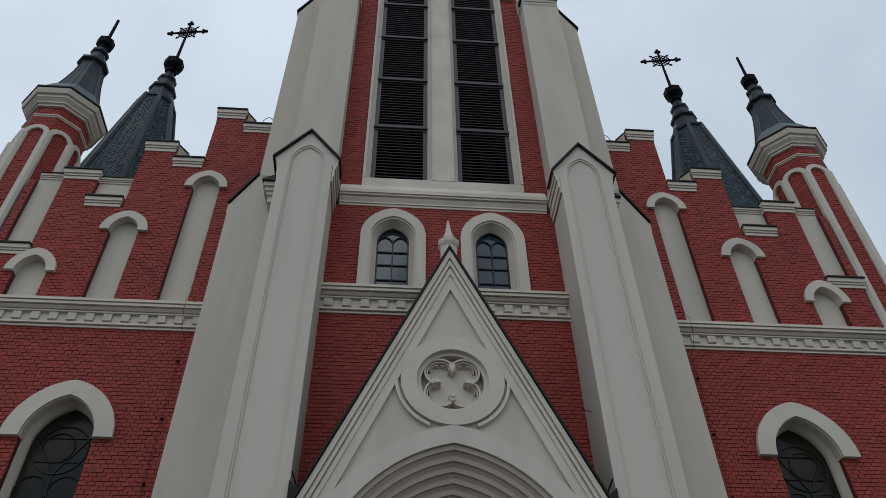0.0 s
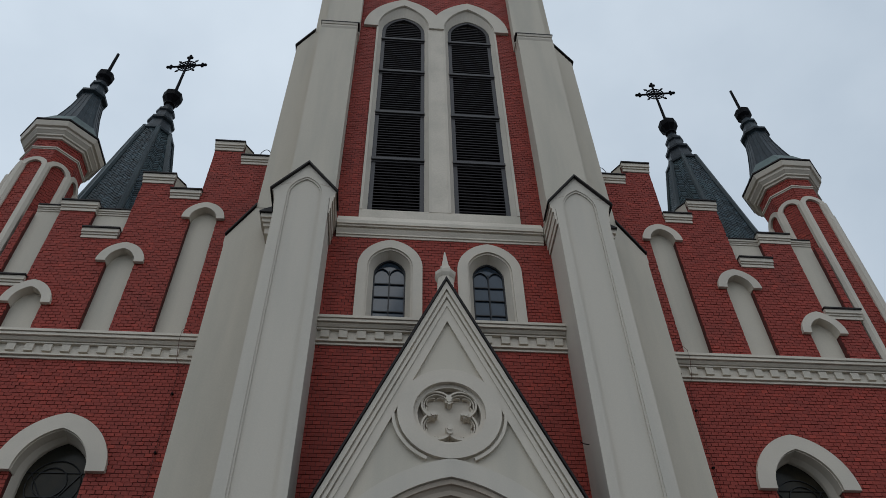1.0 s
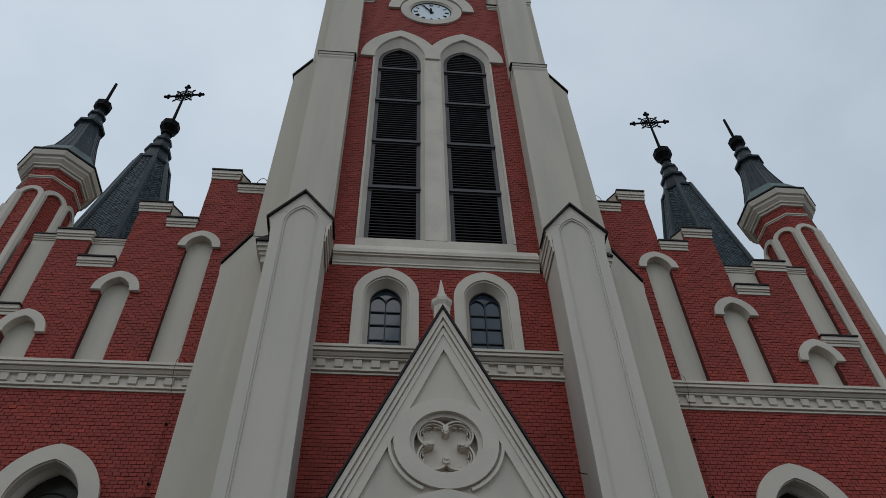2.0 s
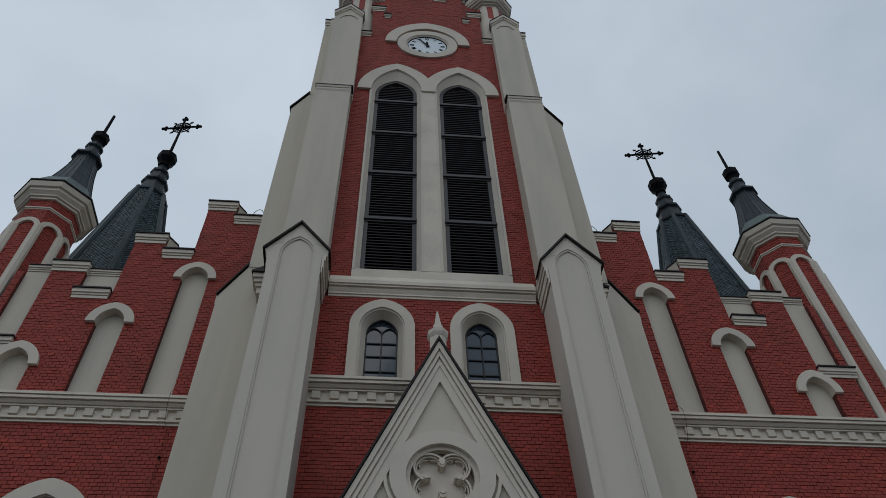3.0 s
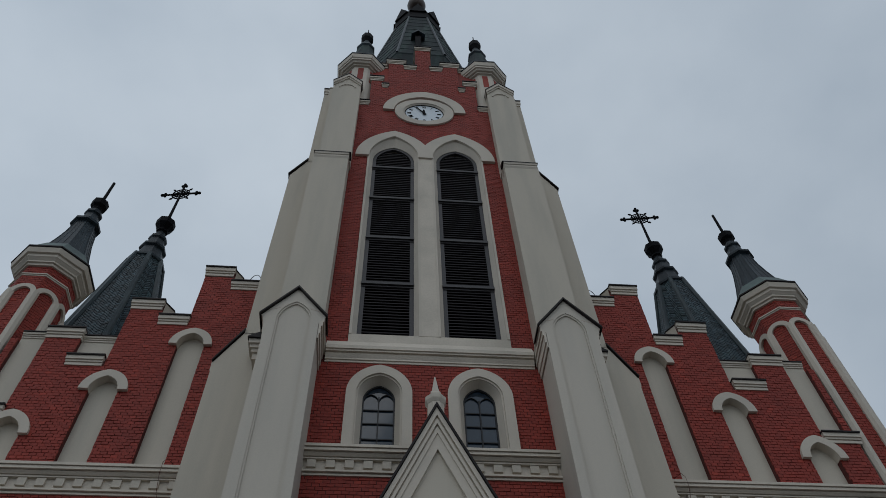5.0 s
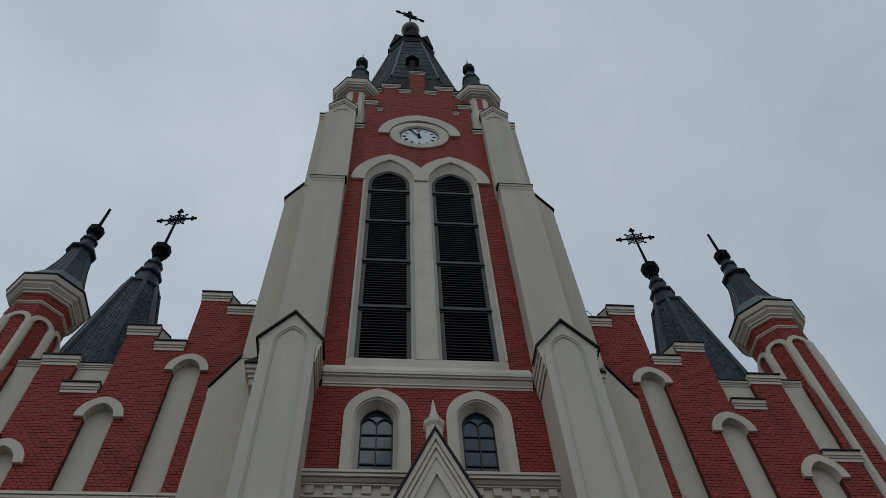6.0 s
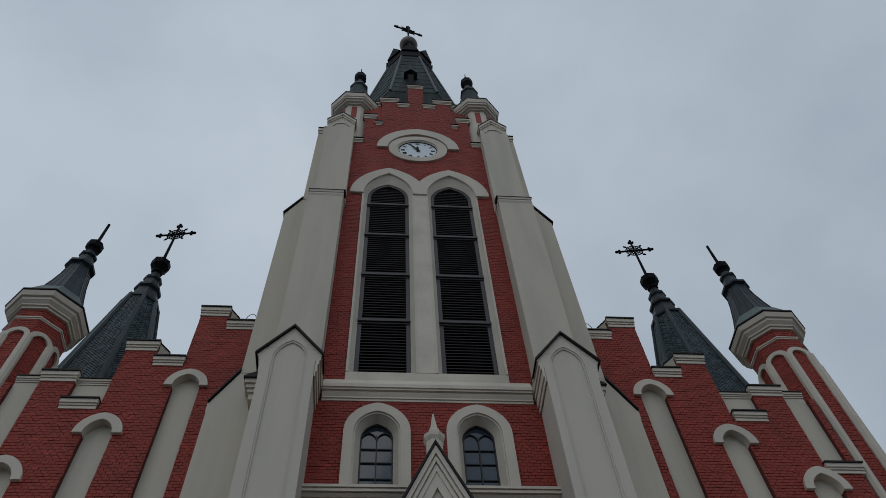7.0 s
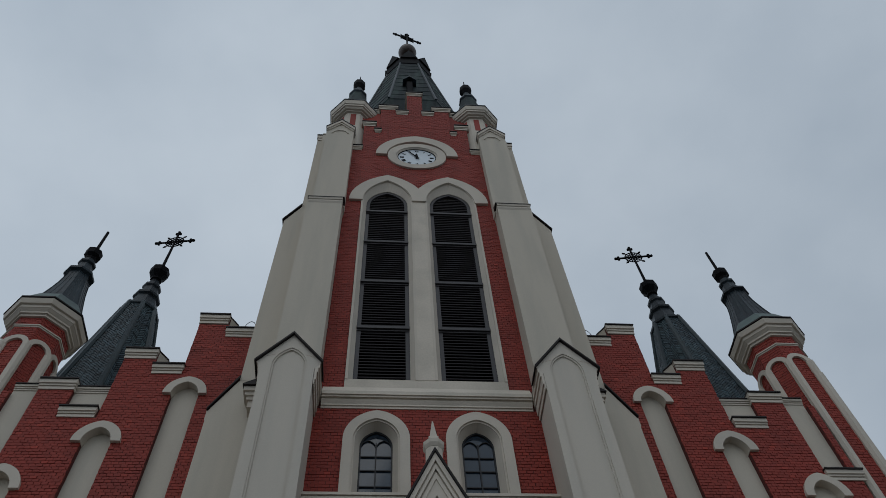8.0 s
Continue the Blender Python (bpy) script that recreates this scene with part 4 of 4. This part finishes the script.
def cross(bm, x, y, z, arm, turn, r=0.04):
    """A forged cross with trefoil ends and a pierced wheel."""
    ux, uy = math.cos(turn), math.sin(turn)

    def q(a, b):
        return (x + ux * a, y + uy * a, z + b)

    tube(bm, [q(-arm * 0.86, 0), q(arm * 0.86, 0)], r)
    tube(bm, [q(0, -arm * 0.9), q(0, arm * 0.86)], r)
    for rr in (arm * 0.44, arm * 0.26):
        tube(bm, [q(rr * math.cos(k * math.pi / 10), rr * math.sin(k * math.pi / 10)) for k in range(21)], r * 0.55, 5)
    for k in range(8):
        a = math.pi / 8 + k * math.pi / 4
        tube(bm, [q(arm * 0.26 * math.cos(a), arm * 0.26 * math.sin(a)), q(arm * 0.44 * math.cos(a), arm * 0.44 * math.sin(a))], r * 0.45, 4)
    for k in range(4):
        a = math.pi / 4 + k * math.pi / 2
        u, w = math.cos(a), math.sin(a)
        tube(bm, [q(arm * 0.12 * u, arm * 0.12 * w), q(arm * 0.6 * u, arm * 0.6 * w)], r * 0.55, 5)
        # arrow tip
        tip = [q(arm * 0.7 * u, arm * 0.7 * w), q(arm * (0.55 * u - 0.07 * w), arm * (0.55 * w + 0.07 * u)), q(arm * 0.59 * u, arm * 0.59 * w), q(arm * (0.55 * u + 0.07 * w), arm * (0.55 * w - 0.07 * u))]
        near = [bm.verts.new((px - uy * 0.02, py - 0.02 * ux, pz)) for px, py, pz in tip]
        far = [bm.verts.new((px + uy * 0.02, py + 0.02 * ux, pz)) for px, py, pz in tip]
        bm.faces.new(near)
        bm.faces.new(far[::-1])
        for m in range(4):
            bm.faces.new((near[m], far[m], far[(m + 1) % 4], near[(m + 1) % 4]))
    for a, b in ((1, 0), (-1, 0), (0, 1)):
        for da, db in ((0, 0), (0.09, 0.0), (-0.07, 0.09), (-0.07, -0.09)):
            aa, bb = (a * (0.86 + da) if a else db), (b * (0.86 + da) if b else db)
            bmesh.ops.create_icosphere(bm, subdivisions=1, radius=arm * 0.085, matrix=Matrix.Translation(q(arm * aa, arm * bb)))


def herringbone(bm, corners, width=0.076, thick=0.010):
    """Slates laid in zigzag on the quad corners (bottom left, bottom right, top right, top left)."""
    bl, br, tr, tl = [Vector(c) for c in corners]
    u = (br - bl).normalized()
    nrm = (br - bl).cross(tl - bl).normalized()
    v = nrm.cross(u)
    mid = (bl + br) / 2
    high = (((tl + tr) / 2) - mid).dot(v)
    wb, wt = (br - bl).length / 2, (tr - tl).length / 2
    rng = random.Random(3)
    n_len = 3
    cell = width
    reach = int((high + wb * 2) / cell * 1.1) + 8
    c45 = math.cos(math.pi / 4)
    for n in range(-reach, reach):
        for m in range(-reach // (2 * n_len) - 1, reach // (2 * n_len) + 2):
            for x0, y0, x1, y1 in ((n, n, n + n_len, n + 1), (n, n + 1, n + 1, n + 1 + n_len)):
                x0, x1 = (x0 + 2 * n_len * m) * cell, (x1 + 2 * n_len * m) * cell
                y0, y1 = y0 * cell, y1 * cell
                g = cell * 0.11
                raw = [(x0 + g, y0 + g), (x1 - g, y0 + g), (x1 - g, y1 - g), (x0 + g, y1 - g)]
                quad = [Vector(((a - b) * c45, (a + b) * c45)) for a, b in raw]
                mu, mv = sum(q.x for q in quad) / 4, sum(q.y for q in quad) / 4
                if not (0.03 < mv < high - 0.03) or abs(mu) > wb + (wt - wb) * mv / high:
                    continue
                for q in quad:
                    q.y = max(0.0, min(high, q.y))
                    lim = wb + (wt - wb) * q.y / high
                    q.x = max(-lim, min(lim, q.x))
                lift = rng.uniform(0.7, 1.5) * thick
                top = [bm.verts.new(mid + u * q.x + v * q.y + nrm * (lift + (0.003 if k < 2 else 0))) for k, q in enumerate(quad)]
                bot = [bm.verts.new(mid + u * q.x + v * q.y - nrm * 0.01) for q in quad]
                bm.faces.new(top)
                for k in range(4):
                    bm.faces.new((top[k], bot[k], bot[(k + 1) % 4], top[(k + 1) % 4]))


def wing_spire(s, cx, cy):
    t = thing("wing_spire", cx, cy, 0, "dark slate octagonal spire in herringbone tiling with iron cross", "spire", "wing spires")
    made = []
    bm = bmesh.new()
    loft(bm, cx, cy, [(0, 1.7), (16.9, 1.7)])
    made.append(part("drum", bm, M_PLASTER))
    z0, r0, z1, r1 = 16.9, 1.72, 23.1, 0.58
    bm = bmesh.new()
    loft(bm, cx, cy, [(z0, r0), (z1, r1)])
    made.append(part("core", bm, M_IRON))
    bm = bmesh.new()
    for k in range(8):
        a, b = math.pi / 4 * (k + 0.5), math.pi / 4 * (k + 1.5)
        mid = (a + b) / 2
        if math.sin(mid) > 0.8:
            continue
        herringbone(bm, [(cx + r * math.cos(q), cy + r * math.sin(q), z) for r, q, z in ((r0, a, z0), (r0, b, z0), (r1, b, z1), (r1, a, z1))])
    tiles = part("slate", bm, M_SLATE)
    tiles["kind"] = "stuff"
    made.append(tiles)
    for k in range(8):
        a = math.pi / 4 * (k + 0.5)
        b = bmesh.new()
        tube(b, [(cx + r0 * math.cos(a), cy + r0 * math.sin(a), z0), (cx + r1 * math.cos(a), cy + r1 * math.sin(a), z1)], 0.085, 6)
        made.append(part("hip_roll", b, M_HIP))
    for zb, rb, zt, rt in ((22.98, 0.67, 24.0, 0.36), (23.88, 0.47, 24.66, 0.245), (24.54, 0.33, 25.02, 0.16)):
        b = bmesh.new()
        loft(b, cx, cy, [(zb - 0.07, rb * 0.86), (zb, rb), (zb + 0.1, rb), (zb + 0.16, rb * 0.82), (zt, rt)])
        made.append(part("stepped_collar", b, M_COPPER))
    bm = bmesh.new()
    loft(bm, cx, cy, [(24.98, 0.15), (25.1, 0.16), (25.13, 0.21), (25.19, 0.21), (25.22, 0.16), (25.28, 0.19), (25.50, 0.34), (25.76, 0.35), (25.82, 0.28), (25.85, 0.1)])
    made.append(part("knob", bm, M_IRON))
    bm = bmesh.new()
    loft(bm, cx, cy, [(25.8, 0.06), (27.5, 0.045)], 8)
    cross(bm, cx, cy, 27.9, 0.78, -0.14, 0.045)
    made.append(part("iron_cross", bm, M_IRON))
    adopt(t, made)


wing_spire(1, 9.23, 5.0)
wing_spire(-1, -9.25, 5.0)


# ================= tower top =================
def tower_turret(cx, cy):
    t = thing("tower_turret", cx, cy, 26.6, "small octagonal cream turret with red slots and dark copper cap", "turret", "tower corner turrets")
    made = []
    bm = bmesh.new()
    loft(bm, cx, cy, [(26.42, 0.65), (29.7, 0.65)])
    made.append(part("shaft", bm, M_TRIM))
    for k in range(8):
        b = bmesh.new()
        box(b, -0.105, 0.105, -0.65 * math.cos(math.pi / 8) - 0.004, -0.55, 28.42, 29.5)
        bmesh.ops.rotate(b, matrix=Matrix.Rotation(math.pi / 4 * k, 3, "Z"), verts=b.verts)
        bmesh.ops.translate(b, vec=(cx, cy, 0), verts=b.verts)
        made.append(part("brick_slot", b, M_BRICK))
    bm = bmesh.new()
    loft(bm, cx, cy, [(29.58, 0.65), (29.60, 0.74), (29.67, 0.74), (29.68, 0.82), (29.76, 0.87), (29.77, 0.92), (29.88, 0.92), (29.90, 0.96), (30.14, 1.0), (30.16, 0.7)])
    made.append(part("cornice", bm, M_TRIM))
    bm = bmesh.new()
    loft(bm, cx, cy, [(30.15, 1.0), (30.16, 1.025), (30.22, 1.025), (30.6, 0.6)])
    made.append(part("eaves_sheet", bm, M_COPPER))
    bm = bmesh.new()
    loft(bm, cx, cy, [(30.24, 0.98), (30.62, 0.80), (31.3, 0.60), (32.2, 0.43), (32.95, 0.32)])
    made.append(part("cap_roof", bm, M_PATINA))
    bm = bmesh.new()
    loft(bm, cx, cy, [(32.85, 0.33), (32.95, 0.40), (33.1, 0.38), (33.35, 0.2), (34.05, 0.13)])
    made.append(part("collar", bm, M_COPPER))
    bm = bmesh.new()
    loft(bm, cx, cy, [(33.95, 0.14), (34.12, 0.22), (34.22, 0.27), (34.6, 0.27), (34.77, 0.14), (34.83, 0.03), (35.65, 0.02)])
    made.append(part("knob", bm, M_IRON))
    adopt(t, made)


for s in (-1, 1):
    tower_turret(s * 2.365, 0.55)


def main_spire(cx, cy):
    t = thing("main_spire", cx, cy, 29.7, "tall octagonal green-grey copper spire with ball and cross", "spire")
    made = []

    def rad(z):
        return 0.84 + 0.158 * (46 - z) if z > 34 else 2.74
    bm = bmesh.new()
    loft(bm, cx, cy, [(29.7, 2.7), (33.9, 2.7), (34.0, rad(34.01)), (45.6, rad(45.6))])
    made.append(part("roof", bm, M_PATINA))
    for k in range(8):
        a = math.pi / 4 * (k + 0.5)
        b = bmesh.new()
        tube(b, [(cx + rad(z) * math.cos(a), cy + rad(z) * math.sin(a), z) for z in (34.02, 45.5)], 0.06, 6)
        made.append(part("hip_roll", b, M_COPPER))
        for z in np.arange(34.8, 42.9, 0.95):
            seams = bmesh.new()
            p0 = [cx + (rad(z) + 0.005) * math.cos(a), cy + (rad(z) + 0.005) * math.sin(a), z]
            a2 = a + math.pi / 4
            p1 = [cx + (rad(z) + 0.005) * math.cos(a2), cy + (rad(z) + 0.005) * math.sin(a2), z]
            tube(seams, [p0, p1], 0.010, 4)
            made.append(part("sheet_seam", seams, M_PATINA))
    # gabled lantern collar
    bm = bmesh.new()
    loft(bm, cx, cy, [(43.0, 1.22), (43.2, 1.34), (44.1, 1.34), (44.3, 1.2), (45.3, 0.62), (46.4, 0.34), (48.75, 0.24)])
    made.append(part("collar", bm, M_IRON))
    for k in range(8):
        b = bmesh.new()
        prism(b, [(-0.47, 44.0), (0.47, 44.0), (0.0, 45.3)], -1.32, -0.5)
        bmesh.ops.rotate(b, matrix=Matrix.Rotation(math.pi / 4 * k, 3, "Z"), verts=b.verts)
        bmesh.ops.translate(b, vec=(cx, cy, 0), verts=b.verts)
        made.append(part("gablet", b, M_IRON))
    bm = bmesh.new()
    bmesh.ops.create_uvsphere(bm, u_segments=20, v_segments=12, radius=0.57, matrix=Matrix.Translation((cx, cy, 49.1)))
    made.append(part("ball", bm, M_GOLD, smooth=True, label="dull brown gilded ball"))
    bm = bmesh.new()
    loft(bm, cx, cy, [(49.5, 0.07), (52.3, 0.05)], 8)
    cross(bm, cx, cy, 52.3, 0.98, 0.3, 0.06)
    made.append(part("iron_cross", bm, M_IRON))
    # dormer on the front slope
    yd = cy - rad(36.4) * math.cos(math.pi / 8)
    bm = bmesh.new()
    box(bm, cx - 0.24, cx + 0.04, yd - 0.2, yd + 0.6, 35.1, 36.75)
    made.append(part("dormer_body", bm, M_IRON))
    bm = bmesh.new()
    prism(bm, [(cx - 0.42, 36.66), (cx - 0.42, 36.72), (cx - 0.10, 37.3), (cx + 0.22, 36.72), (cx + 0.22, 36.66), (cx - 0.10, 37.15)], yd - 0.32, yd + 0.7)
    made.append(part("dormer_roof", bm, M_COPPER))
    # solid black panel paints in the darkness of the dormer's opening
    bm = bmesh.new()
    prism(bm, legs(arch(cx - 0.10, 36.35, 0.1, 0.2), 35.3), yd - 0.23, yd - 0.17)
    made.append(part("dormer_dark_panel", bm, M_IRON))
    adopt(t, made)


main_spire(0.0, 3.4)

# dark gutter ends in the valleys beside the portal roof
for s in (-1, 1):
    t = thing("gutter_end", s * 2.22, -0.55, 6.3, "black sheet gutter end beside the portal roof", "gutter", "portal gutters")
    bm = bmesh.new()
    prism(bm, mirrored([(2.05, 6.2), (2.33, 6.2), (2.33, 6.68), (2.14, 6.5)], s), -0.95, -0.2)
    m1 = part("gutter", bm, M_DARK)
    bm = bmesh.new()
    tube(bm, [(s * 2.25, -0.75, 6.7), (s * 2.3, -0.8, 6.82), (s * 2.32, -0.85, 6.86)], 0.012, 6)
    adopt(t, [m1, part("bracket", bm, M_IRON)])

# iron hook on the flank of a buttress
t = thing("iron_hook", 2.34, -0.35, 8.3, "small black iron hook on the white buttress", "hook")
bm = bmesh.new()
tube(bm, [(2.35, -0.35, 8.3), (2.24, -0.37, 8.3), (2.19, -0.37, 8.33)], 0.008, 6)
adopt(t, [part("hook", bm, M_IRON)])

# ================= brickwork =================
TOWER_RECTS = [(-2.325, 2.325, 4.0, 10.44), (-2.325, 2.325, 11.02, 13.34), (-2.28, -1.76, 13.92, 22.6), (1.76, 2.28, 13.92, 22.6), (-2.28, 2.28, 22.6, 26.28),
               (-1.92, 1.92, 26.28, 28.46), (-1.33, 1.33, 28.46, 30.22), (-0.30, 0.30, 30.22, 31.9)]
TOWER_SKIP = [[(s * x + WIN_SHIFT, z) for x, z in legs(arch(WIN_C, 12.45, 0.55, 0.65), WIN_Z0)] for s in (1, -1)]
TOWER_SKIP += [[(s * x, z) for x, z in legs(arch(LOUVRE_C, 22.5, 0.8, 1.4), 14)] for s in (1, -1)]
TOWER_SKIP += [[(0.8 * math.cos(a * math.pi / 16), CLOCK[1] + 0.8 * math.sin(a * math.pi / 16)) for a in range(32)]]
TOWER_SKIP += [[(-2.1, 4.0), (2.1, 4.0), (2.1, 6.3), (0.0, 10.6), (-2.1, 6.3)]]
bricks(wall_tower, TOWER_RECTS, TOWER_SKIP, 0.0, (-2.28, 2.28, 7.4, 10.45))
for s, (wall, holes) in zip((1, -1), WINGS):
    rects = [(4.53, 10.5, 5.0, 10.51), (8.99, 9.14, 12.3, 14.55), (4.53, 9.14, 11.12, 12.3), (4.53, 8.42, 12.3, 13.77), (7.68, 8.42, 13.77, 14.61), (4.1, 6.92, 13.77, 15.2), (6.19, 6.92, 15.2, 15.71),
             (4.1, 5.52, 15.2, 16.6), (4.8, 5.52, 16.6, 17.11)]
    skip = []
    for h in holes:
        mid, half = (h[0][0] + h[-1][0]) / 2, abs(h[0][0] - h[-1][0]) / 2
        skip.append([(s * x, z + (0.07 if abs(x - mid) < 0.95 * half else 0.0)) for x, z in h])
    bricks(wall, [(*sorted((s * a, s * b)), c, d) for a, b, c, d in rects], skip, WING_Y, (*sorted((s * 4.56, s * 6.2)), 8.9, 10.5))
